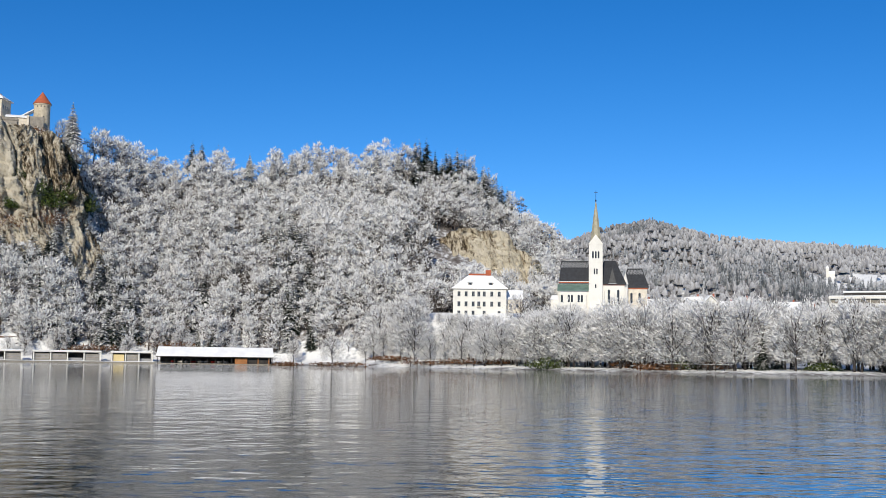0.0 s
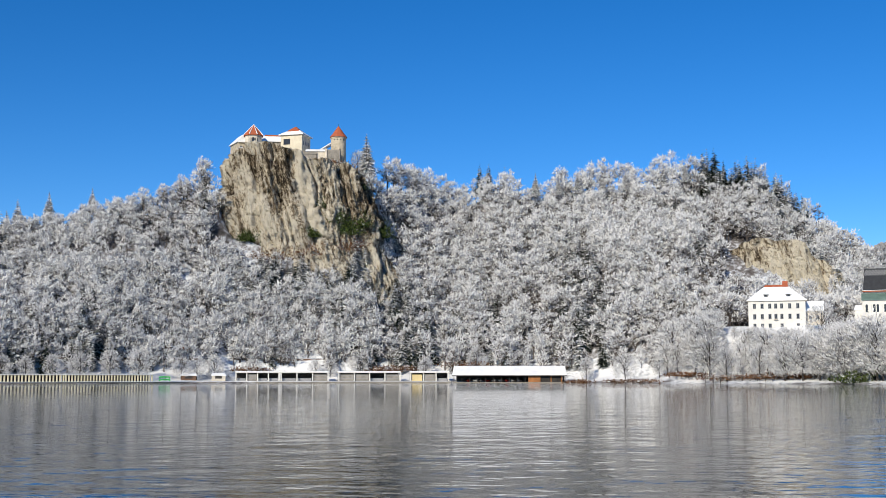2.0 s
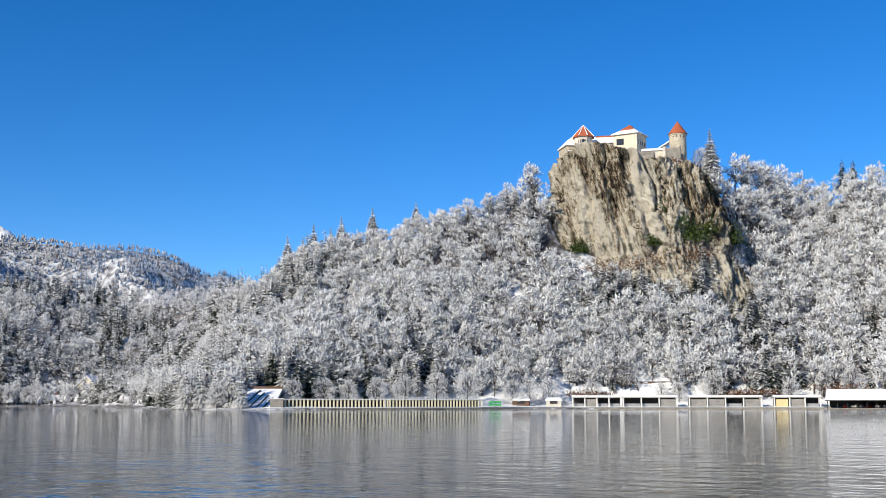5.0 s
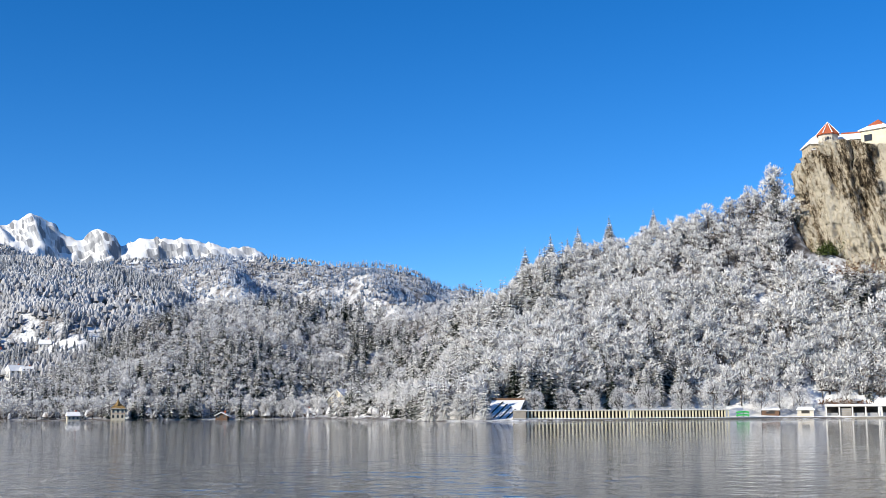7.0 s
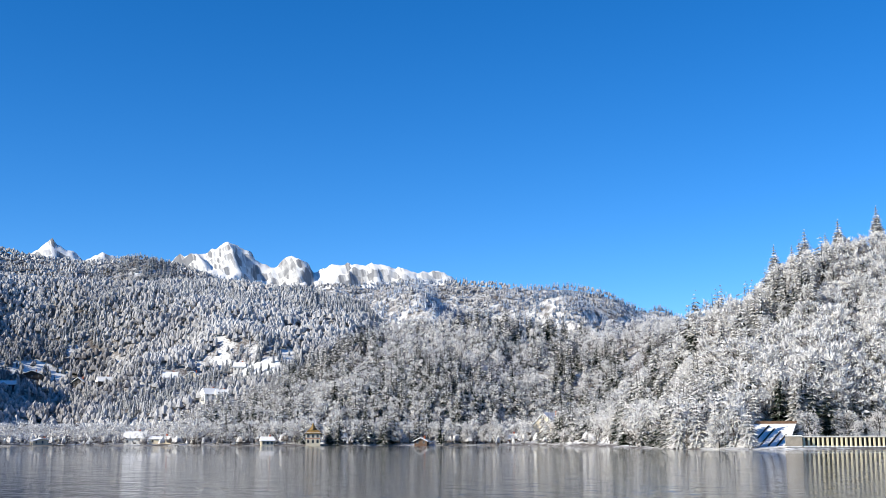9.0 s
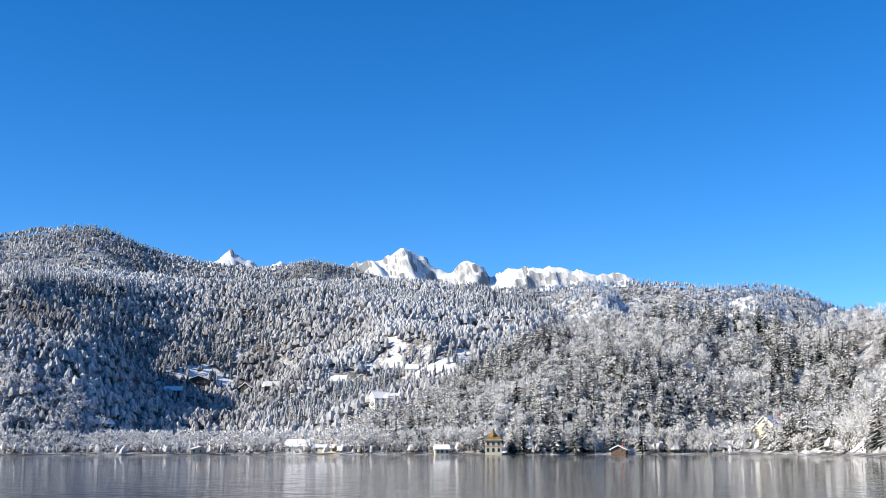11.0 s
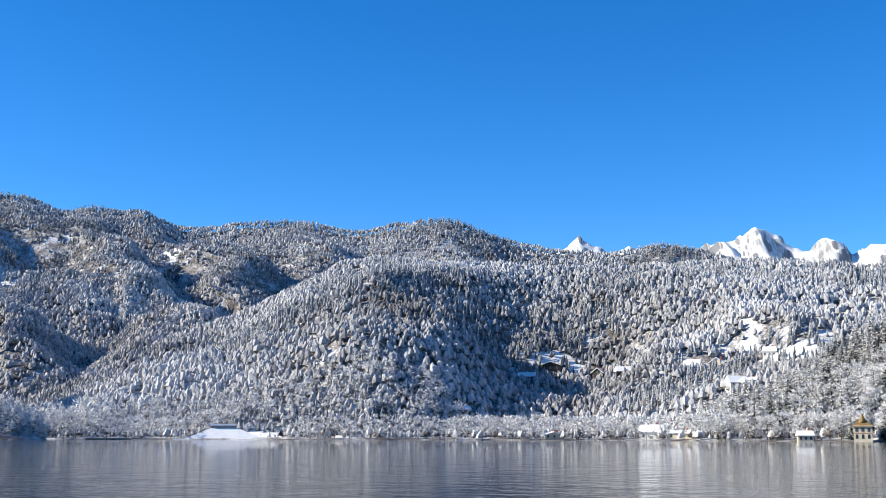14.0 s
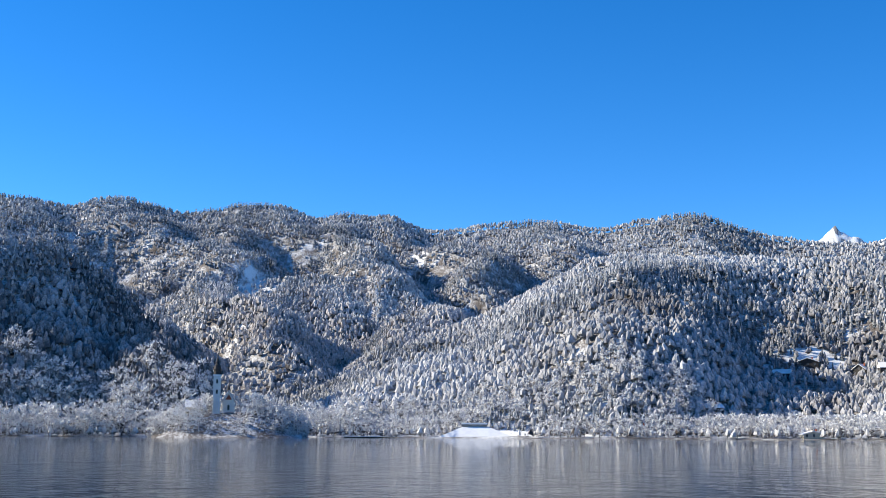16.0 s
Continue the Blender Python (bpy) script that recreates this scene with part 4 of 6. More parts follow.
def crag(name, label, m, mat, left, right, lean_l, lean_r, top, z0, depth, back, tops, amp, seed, nu=170, nv=100):
    """A rock face, open to the viewer: half a round body with cracks, ribs and ledges, and a flat top that runs back."""
    ph, v = np.meshgrid(np.linspace(0, np.pi, nu), np.linspace(0, 1, nv), indexing="ij")
    x_top = (left + right) / 2 - np.cos(ph) * (right - left) / 2
    ztop = np.interp(x_top, [q[0] for q in tops], [q[1] for q in tops]) + fbm(x_top * 1.0, x_top * 0, 5, 3, seed) * 2.5
    z = z0 + (ztop - z0) * v
    drop = np.maximum(0, top - z)
    xl, xr = left - drop * lean_l, right + drop * lean_r
    half = (xr - xl) / 2
    x = (xl + xr) / 2 - np.sign(np.cos(ph)) * np.abs(np.cos(ph)) ** 0.8 * half
    y = back - depth * np.sin(ph) ** 0.55 - drop * 0.10
    u, w = x + z * 0.14, z * 0.30
    rib = sum(k * (0.5 - 2 * np.abs(fbm(u, w, s, 2, seed + q))) for q, (s, k) in enumerate(((15, 1.0), (7, 0.75), (3.2, 0.65), (1.5, 0.48), (0.8, 0.28))))
    crack = np.abs(fbm(x + z * 0.3, z * 0.25, 7, 3, seed + 7))
    ledge = fbm(x * 0.5, z, 6, 4, seed + 3)
    push = amp * rib - amp * 0.9 * np.exp(-(crack / 0.04) ** 2) + amp * 0.7 * ledge
    push = push + np.random.default_rng(seed).normal(size=x.shape) * 0.10 * amp
    y = y - push * np.sin(ph) ** 0.3
    x = x - push * np.cos(ph) * 0.6
    verts = np.stack([x, y, z], -1)
    # the top runs back in two more rows
    last = verts[:, -1]
    r1, r2 = last.copy(), last.copy()
    r1[:, 1] = back * 0.4 + 6
    r1[:, 0] *= 0.9
    r2[:, 1] = back + 26
    r2[:, 0] *= 0.8
    r2[:, 2] -= 1.5
    verts = np.concatenate([verts, r1[:, None], r2[:, None]], 1)
    ob = new(name, mesh_from(name, verts.reshape(-1, 3), grid_faces(nu, nv + 2)[:, ::-1], mat, False))
    ob.matrix_world = m
    return tagged(ob, label, "cliff", kind="structure")


crag("cliff", "sheer limestone cliff with pale streaks and ivy", CASTLE, M_ROCK, -23.0, 25.5, 0.05, 0.33, 84, 24, 24, 10,
     [(-25, 73), (-22, 78), (-17, 82.5), (-12, 85.5), (-6, 85.5), (0, 83), (5, 80.5), (9, 79), (19, 79.5), (22, 77), (26, 71)], 2.9, 3, 260, 160)
OUTCROP = site(-1.7, 452, EAST, 0.0)
crag("cliff", "ochre limestone outcrop in the wooded hillside", OUTCROP, M_ROCK2, -22, 17, 0.3, 0.5, 54, 22, 18, 10,
     [(-22, 38), (-15, 47), (-4, 52), (7, 49), (13, 42), (18, 35)], 2.6, 15, 150, 90)


# ================= shrubs and single trees =================
def cluster(n, rng, wide, high):
    p = rng.normal(size=(n, 3)) * np.array([wide * 0.33, wide * 0.25, high * 0.26])
    p[:, 2] = np.abs(p[:, 2] + high * 0.25)
    way = rng.normal(size=(n, 3)) + np.array([0, 0, 0.4])
    way /= np.linalg.norm(way, axis=1)[:, None]
    return slivers(p, way, rng.uniform(0.4, 0.9, n), rng.uniform(0.3, 0.6, n), rng)


def shrub(m, wide, high, mat, label, n=420, name="shrub", group="", frost=0.4):
    v = cluster(n, RNG, wide, high)
    ob = new(name, mesh_from(name, v, np.arange(len(v)).reshape(-1, 3), mat, False, RNG.uniform(frost - 0.2, frost + 0.2, len(v) // 3).repeat(3)))
    ob.matrix_world = m
    return tagged(ob, label, "shrub", group)


for x, y, z, w, h in ((17, -16.5, 56, 6, 6), (22, -16, 52, 7, 7), (27, -14, 55, 5, 6), (34, -9, 52, 6, 7), (-23, -8, 57, 3, 9), (-14, -17, 49, 5, 5), (12, -16.5, 60, 3, 5), (9, -17.5, 51, 4, 4), (26, -8, 66, 3, 8)):
    shrub(CASTLE @ pose(x, y, z), w, h, M_EVERGREEN, "dark green ivy and yew clinging to the rock face", 900, "ivy", "ivy on the cliff", 0.1)
for x, y, z, w, h in ((-15, -8, 82, 5, 2), (-2, -9.5, 82, 5, 2), (14, -9, 78.5, 7, 2.5), (21, -6, 77, 6, 3)):
    shrub(CASTLE @ pose(x, y, z), w, h, M_LEAVES, "dry brown scrub on the edge of the cliff top", 500, "bush", "scrub on the cliff top", 0.35)
for x, y, z, w, h in ((-2, -20, 42, 16, 6), (8, -19, 44, 12, 7), (-12, -18, 42, 12, 6), (22, -18, 46, 10, 6)):
    shrub(CASTLE @ pose(x, y, z), w, h, M_LEAVES, "rust-brown bushes at the foot of the cliff", 500, "bush", "bushes under the cliff", 0.2)
for x, y, z, w, h in ((-4, -12, 28, 9, 7), (6, -12, 27, 9, 8), (12, -9, 30, 6, 6)):
    shrub(OUTCROP @ pose(x, y, z), w, h, M_EVERGREEN if x > 5 else M_LEAVES, "brown and green bushes under the rock outcrop", 380, "bush")


def limb(bm, a, b, r0, r1, seg=6):
    a, b = Vector(a), Vector(b)
    q = (b - a).to_track_quat("Z", "Y")
    rows = []
    for p, r in ((a, r0), (b, r1)):
        rows.append([bm.verts.new(p + q @ Vector((r * math.cos(2 * math.pi * i / seg), r * math.sin(2 * math.pi * i / seg), 0))) for i in range(seg)])
    for i in range(seg):
        j = (i + 1) % seg
        bm.faces.new([rows[0][i], rows[0][j], rows[1][j], rows[1][i]])
    bm.faces.new(rows[1])


def single_tree(seed, wide, label, n=2000, frost=0.75):
    """A tree one metre high, to be scaled: a tapered, forked trunk with limbs and a crown of frosted twigs."""
    rng = np.random.default_rng(seed)
    ob = thing("tree", pose(0, 0, -500), label, "tree", "trees on the lake shore")
    bm = bmesh.new()
    limb(bm, (0, 0, -0.05), (0.01, 0, 0.12), 0.022, 0.018)
    limb(bm, (0.01, 0, 0.12), (0.0, 0.01, 0.28), 0.018, 0.014)
    limb(bm, (0, 0.01, 0.28), (0.02, 0, 0.8), 0.014, 0.003)
    for k in range(11):
        t, z = k * 2.4 + rng.uniform(0, 0.6), 0.16 + 0.045 * k
        reach = wide * rng.uniform(0.6, 0.9) * (1 - 0.05 * k)
        mid = (0.5 * reach * math.cos(t), 0.5 * reach * math.sin(t), z + 0.13)
        limb(bm, (0, 0, z), mid, 0.009, 0.006, 5)
        limb(bm, mid, (reach * math.cos(t + 0.2), reach * math.sin(t + 0.2), z + 0.30), 0.006, 0.002, 4)
        limb(bm, mid, (0.8 * reach * math.cos(t - 0.5), 0.8 * reach * math.sin(t - 0.5), z + 0.34), 0.005, 0.002, 4)
    part("trunk", bm, M_BARK, ob, "dark bare trunk and limbs")
    k = 190
    up = rng.uniform(0, 1, k)
    turn = rng.uniform(0, 2 * np.pi, k)
    rad = wide * np.sin(np.pi * (0.14 + 0.78 * up)) ** 0.6 * np.sqrt(rng.uniform(0.25, 1, k))
    ends = np.stack([rad * np.cos(turn), rad * np.sin(turn), 0.14 + 0.74 * up], -1)
    own = rng.integers(0, k, n)
    base = ends[own] + rng.normal(size=(n, 3)) * 0.045
    way = ends[own] * np.array([1.8, 1.8, 0.2]) + np.array([0, 0, 0.18]) + rng.normal(size=(n, 3)) * 0.2
    way /= np.linalg.norm(way, axis=1)[:, None]
    v = slivers(base, way, rng.uniform(0.035, 0.085, n), rng.uniform(0.010, 0.022, n), rng, ends[own] * np.array([2.0, 2.0, 1.0]) + np.array([0, 0, 0.1]))
    # less snow low in each cluster also paints its shaded underside
    share = np.repeat(np.clip((base - ends[own])[:, 2] * 6, -0.4, 0.3), 3)
    part("crown", mesh_from("crown", v, np.arange(len(v)).reshape(-1, 3), M_FROST, False, frost + share), None, ob, "fine white frosted twigs")
    return ob


def single_fir(seed, wide, label, n=700, frost=0.3):
    rng = np.random.default_rng(seed)
    ob = thing("spruce", pose(0, 0, -500), label, "spruce", "spruces")
    bm = bmesh.new()
    limb(bm, (0, 0, -0.04), (0, 0, 0.95), 0.018, 0.003)
    part("trunk", bm, M_BARK, ob)
    v = conifer(n, rng, wide)
    part("crown", mesh_from("crown", v[:, :3], np.arange(len(v)).reshape(-1, 3), M_FIR, False, frost + v[:, 3]), None, ob, "drooping boughs with snow")
    return ob


TREES = [single_tree(101, 0.36, "bare round-crowned tree white with hoarfrost on the shore"), single_tree(102, 0.42, "wide bare tree with frosted twigs on the snowy shore"),
         single_tree(103, 0.30, "slender bare tree covered in frost by the lake", 1700, 0.7), single_tree(104, 0.40, "bare tree with thin brownish frosted twigs by the lake", 1700, 0.5)]
SPRUCES = [single_fir(201, 0.17, "dark green spruce with little snow on the shore", 800, 0.0), single_fir(202, 0.21, "tall slim spruce laden with snow", 800, 1.5)]


def plant(kind, az, r, high, c=EAST, turn=0.0, z=None):
    if shore_distance(*(np.array([q]) for q in spread(az, r, c)))[0] < 1.0:
        return None
    return copy_thing(kind, site(az, r, c, z, turn) @ Matrix.Diagonal((high, high, high, 1)))


# row before the bathing cabins and pavilions
for i, (az, r, h) in enumerate(((35.2, 356, 7), (33.9, 360, 7.5), (32.85, 362, 7.5), (31.7, 365, 8), (30.5, 366, 8.5), (29.2, 372, 9.5), (27.9, 374, 10), (26.0, 381, 7.5), (25.3, 384, 8), (24.5, 388, 8), (22.7, 394, 7), (19.8, 396, 7.5), (19.1, 397, 7), (17.7, 400, 9), (14.6, 398, 8), (12.2, 404, 9), (10.2, 402, 9), (7.0, 392, 8), (6.4, 372, 9), (5.2, 366, 9), (3.6, 360, 8))):
    plant(TREES[i % 3], az, r, h, turn=i * 77)
plant(SPRUCES[0], 4.5, 354, 16)
plant(SPRUCES[0], -14.9, 286, 9.5)
plant(SPRUCES[0], -15.6, 290, 7.5)
plant(SPRUCES[0], -20.2, 278, 9)
plant(SPRUCES[0], 30.0, 392, 9)
for az, top, h in ((35.74, 56.5, 12), (34.63, 60.5, 13), (33.44, 62.9, 12), (32.09, 66.0, 11), (33.9, 59, 9), (35.1, 56, 10), (30.2, 68, 9)):
    plant(SPRUCES[1], az, 432, h, z=top - h)
for az, top, h in ((9.31, 84.4, 10), (7.3, 84.6, 9), (6.14, 83.8, 8), (5.01, 85.3, 9), (3.25, 87.3, 10), (2.2, 87, 8), (8.2, 83, 8)):
    plant(SPRUCES[1], az, 482, h, z=top - h)
plant(SPRUCES[1], 17.46, 450, 17, z=77.5)
for az, r, h in ((42.3, 428, 11), (41.6, 424, 10), (40.6, 372, 12), (39.5, 352, 12), (38.9, 350, 11), (38.3, 347, 10), (46.4, 442, 11), (47.2, 440, 9)):
    plant(SPRUCES[1], az, r, h)
for az, r, h in ((37.6, 345, 12), (37.2, 341, 9), (38.0, 350, 13), (36.9, 362, 10)):
    plant(SPRUCES[1], az, r, h)
# shore before the villas
for i, (az, r, h) in enumerate(((38.2, 344, 7), (41.3, 380, 8), (42.6, 414, 7), (43.2, 417, 6), (44.9, 424, 7), (45.8, 430, 7), (40.9, 366, 8), (40.2, 360, 9), (39.6, 346, 7))):
    plant(TREES[(i * 3) % 4], az, r, h, turn=i * 77)
for i, (az, r, h, k) in enumerate(((42.6, 486, 8, 0), (44.1, 484, 7, 1), (44.6, 502, 14, 5), (45.7, 488, 9, 1), (46.6, 490, 10, 2), (47.6, 492, 9, 0), (48.5, 488, 8, 1), (49.3, 492, 10, 2), (51.2, 490, 9, 0), (52.3, 492, 10, 1), (54.3, 490, 9, 2), (57.3, 492, 9, 1), (42.2, 500, 17, 5), (46.1, 506, 18, 5), (41.6, 498, 18, 5), (58.2, 500, 8, 0))):
    plant((*TREES, *SPRUCES)[k], az, r, h, WEST, i * 71)
# park before the church
grow = random.Random(5)
for i in range(250):
    az = grow.uniform(-21.5, 3.4)
    front = float(np.interp(az, [-21.5, -16, -12, -8, -4, 0, 3.2], [272, 280, 288, 300, 320, 338, 352]))
    r = front + abs(grow.gauss(0, 1)) * 24
    if r > 366 and az > -11.5:
        continue
    m = site(az, r)
    base = m.translation.z
    high = grow.uniform(8.5, 15) if az > -4.5 else grow.uniform(12, 18)
    # crowns are sized to stay below the villa and church walls in the camera's view
    view = 0.043 if -3.6 < az < 0.6 else 0.059 if -8.6 < az < -5 else 0.060
    high = min(high, (1.7 + view * r - base) * grow.uniform(0.8, 1.0))
    if high > 3.2:
        plant(TREES[i % 4], az, r, high, turn=i * 61)


# ================= castle =================
def castle_tower():
    ob = thing("castle_tower", CASTLE @ pose(18.7, 4, 79.5), "round stone castle tower with a red conical roof", "tower")
    part("wall", turned([(2.95, -4), (2.85, 1), (2.8, 10.9), (3.0, 11.0), (3.0, 11.5)], 28), M_OLD, ob, "weathered pale stone drum")
    part("roof", turned([(3.25, 11.45), (3.2, 11.6), (1.7, 13.7), (0.12, 15.9), (0, 15.95)], 28), M_RED, ob, "red tiled cone")
    part("finial", turned([(0.06, 15.8), (0.05, 16.7), (0, 16.75)], 8), M_IRON, ob)
    for t in (-125, -100, -75, -50):
        w = window(ob, 2.82 * math.cos(radians(t)), 2.82 * math.sin(radians(t)), 10.1, 0.35, 0.5, arch=True)
        w.matrix_basis = pose(2.83 * math.cos(radians(t)), 2.83 * math.sin(radians(t)), 10.1, 0, 0, t + 90)
    w = window(ob, 0, 0, 6, 0.4, 0.9, arch=True)
    w.matrix_basis = pose(2.86 * math.cos(radians(-80)), 2.86 * math.sin(radians(-80)), 6, 0, 0, 10)
    # stepped gable house against the tower
    hs = thing("castle_house", CASTLE @ pose(13.5, 7, 80), "white gabled castle house with a snowy roof", "house")
    part("wall", box(-2.2, 3, 0, 6, -4, 6.5), M_WHITE, hs)
    bm = bmesh.new()
    v = [bm.verts.new(p) for p in ((-2.6, -0.3, 6.0), (3, -0.3, 9.6), (3, 6.3, 9.6), (-2.6, 6.3, 6.0), (-2.6, -0.3, 6.4), (3, -0.3, 10.0), (3, 6.3, 10.0), (-2.6, 6.3, 6.4))]
    for f in ((0, 1, 2, 3), (4, 7, 6, 5), (0, 4, 5, 1), (1, 5, 6, 2), (2, 6, 7, 3), (3, 7, 4, 0)):
        bm.faces.new([v[i] for i in f])
    part("roof", bm, M_SNOW, hs, "lean-to roof under snow")
    window(hs, -0.4, -0.01, 3.2, 0.5, 0.8)


def castle_hall():
    ob = thing("castle_hall", CASTLE @ pose(1.2, 1, 83, 0, 0, -24), "cream castle hall with a hipped red roof half under snow", "house")
    part("wall", box(-4.2, 4.2, 0, 8, -6, 8.2), M_CREAM, ob)
    part("roof", hip(-4.9, 4.9, -0.7, 8.7, 8.3, 11.2, 4.2, 0.3), M_SNOW, ob, "snow over the eaves")
    part("roof_top", hip(-2.3, 2.3, 1.6, 6.4, 10.0, 11.9, 2.1, 0.25), M_RED, ob, "bare red tiles at the top")
    window(ob, -1.8, -0.01, 4.6, 2.4, 1.9, frame_mat=M_DARK)
    window(ob, -1.6, -0.01, 0.4, 1.9, 1.9, arch=True)
    for y in (1.6, 3.2, 4.8, 6.4):
        window(ob, 4.21, y, 4.4, 0.45, 1.5, "right", arch=True)
    # terrace wall
    w = thing("castle_terrace", CASTLE @ pose(5, -3, 79), "grey stone terrace wall below the castle hall", "wall")
    part("wall", soften(box(-5.5, 5.5, 0, 5, -3, 4.2), 0.15), M_GREY, w)
    part("parapet", box(-5.5, 5.5, -0.1, 0.4, 4.2, 5.0), M_GREY, w)
    part("snow", soften(box(-5.4, 5.4, 0.4, 5, 4.2, 4.45), 0.1), M_SNOW, w, "snow on the terrace")


def castle_chapel():
    ob = thing("castle_chapel", CASTLE @ pose(-12.6, 0, 83), "small cream castle turret with a steep red pyramid roof", "turret")
    part("wall", turned([(3.2, -6), (3.2, 7.0)], 8, start=math.pi / 8), M_PINK, ob)
    part("roof", turned([(3.8, 6.9), (3.75, 7.1), (0.1, 11.3), (0, 11.35)], 8, start=math.pi / 8), M_RED, ob, "steep red tiled roof")
    for t in np.arange(8) * 45 + 22.5:
        if -180 < (t - 270 + 180) % 360 - 180 < 100 and abs((t - 270 + 180) % 360 - 180) < 100:
            bm = bmesh.new()
            limb(bm, (3.8 * math.cos(radians(t)), 3.8 * math.sin(radians(t)), 7.12), (0, 0, 11.4), 0.2, 0.06)
            part("hip_snow", bm, M_SNOW, ob, "snow along a hip of the roof")
    for t in (-112.5, -90 + 0.0, -67.5):
        w = window(ob, 0, 0, 4.2, 1.0, 1.8, arch=True)
        w.matrix_basis = pose(2.99 * math.cos(radians(t)), 3.08 * math.sin(radians(t)), 4.2, 0, 0, t + 90)
    hs = thing("castle_house", CASTLE @ pose(-15.8, 2, 81.0, 0, 0, 20), "cream castle house with a snowy gabled roof at the cliff edge", "house")
    part("wall", box(-2.6, 3.4, 0, 9, -5, 7.0), M_OLD, hs)
    part("roof", gable_y(-3.1, 3.9, -0.6, 9.6, 7.1, 10.6), M_SNOW, hs, "gabled roof under snow")
    for z in (1.2, 4.4):
        for x in (-1.4, 1.8):
            window(hs, x, -0.01, z, 0.7, 1.1)
    rg = thing("castle_range", CASTLE @ pose(-6.2, 5, 83), "low castle range with a snowy roof and grey wall", "house")
    part("wall", box(-4.2, 4.4, 0, 5, -5, 6.2), M_GREY, rg)
    part("roof", hip(-4.5, 4.6, -0.5, 5.5, 6.3, 8.8, 0.0), M_SNOW, rg, "long roof under snow")
    part("ridge_tiles", hip(-2.5, 4.4, 2.1, 2.9, 8.75, 9.15, 0.1, 0.2), M_RED, rg, "bare red tiles along the ridge")
    cw = thing("castle_wall", CASTLE @ pose(-6, -2.5, 81), "grey stone rampart on the cliff edge", "wall")
    part("wall", soften(box(-12, 7, 0, 1, -3, 4.2), 0.12), M_GREY, cw)
    part("snow", soften(box(-11.9, 6.9, 0.05, 0.95, 4.2, 4.4), 0.06), M_SNOW, cw, "snow on the wall top")


def castle_link():
    ob = thing("castle_link", CASTLE @ pose(11, -2.5, 80.3, 0, 0, -6), "low castle building with a snowy roof and a dark end wall", "house")
    part("wall", box(-4.2, 3.2, 0, 4, -4, 4.2), M_PINK, ob)
    part("roof", hip(-4.6, 3.4, -0.5, 4.5, 4.3, 5.3, 0.0), M_SNOW, ob, "flat roof under snow")
    part("end_wall", box(3.2, 8.2, -1.2, 3, -5, 4.6), M_GREY, ob, "grey buttressed wall")
    part("buttress", box(2.6, 3.4, -1.6, 0.2, -5, 4.9), M_PINK, ob)
    window(ob, -0.6, -0.01, 1.6, 0.8, 0.9)


castle_tower()
castle_hall()
castle_chapel()
castle_link()
for az, r, h in ((23.0, 452, 7), (20.1, 446, 6), (19.7, 448, 6), (17.9, 448, 8)):
    plant(TREES[2], az, r, h, z=84.5 if az > 22 else 79.5)


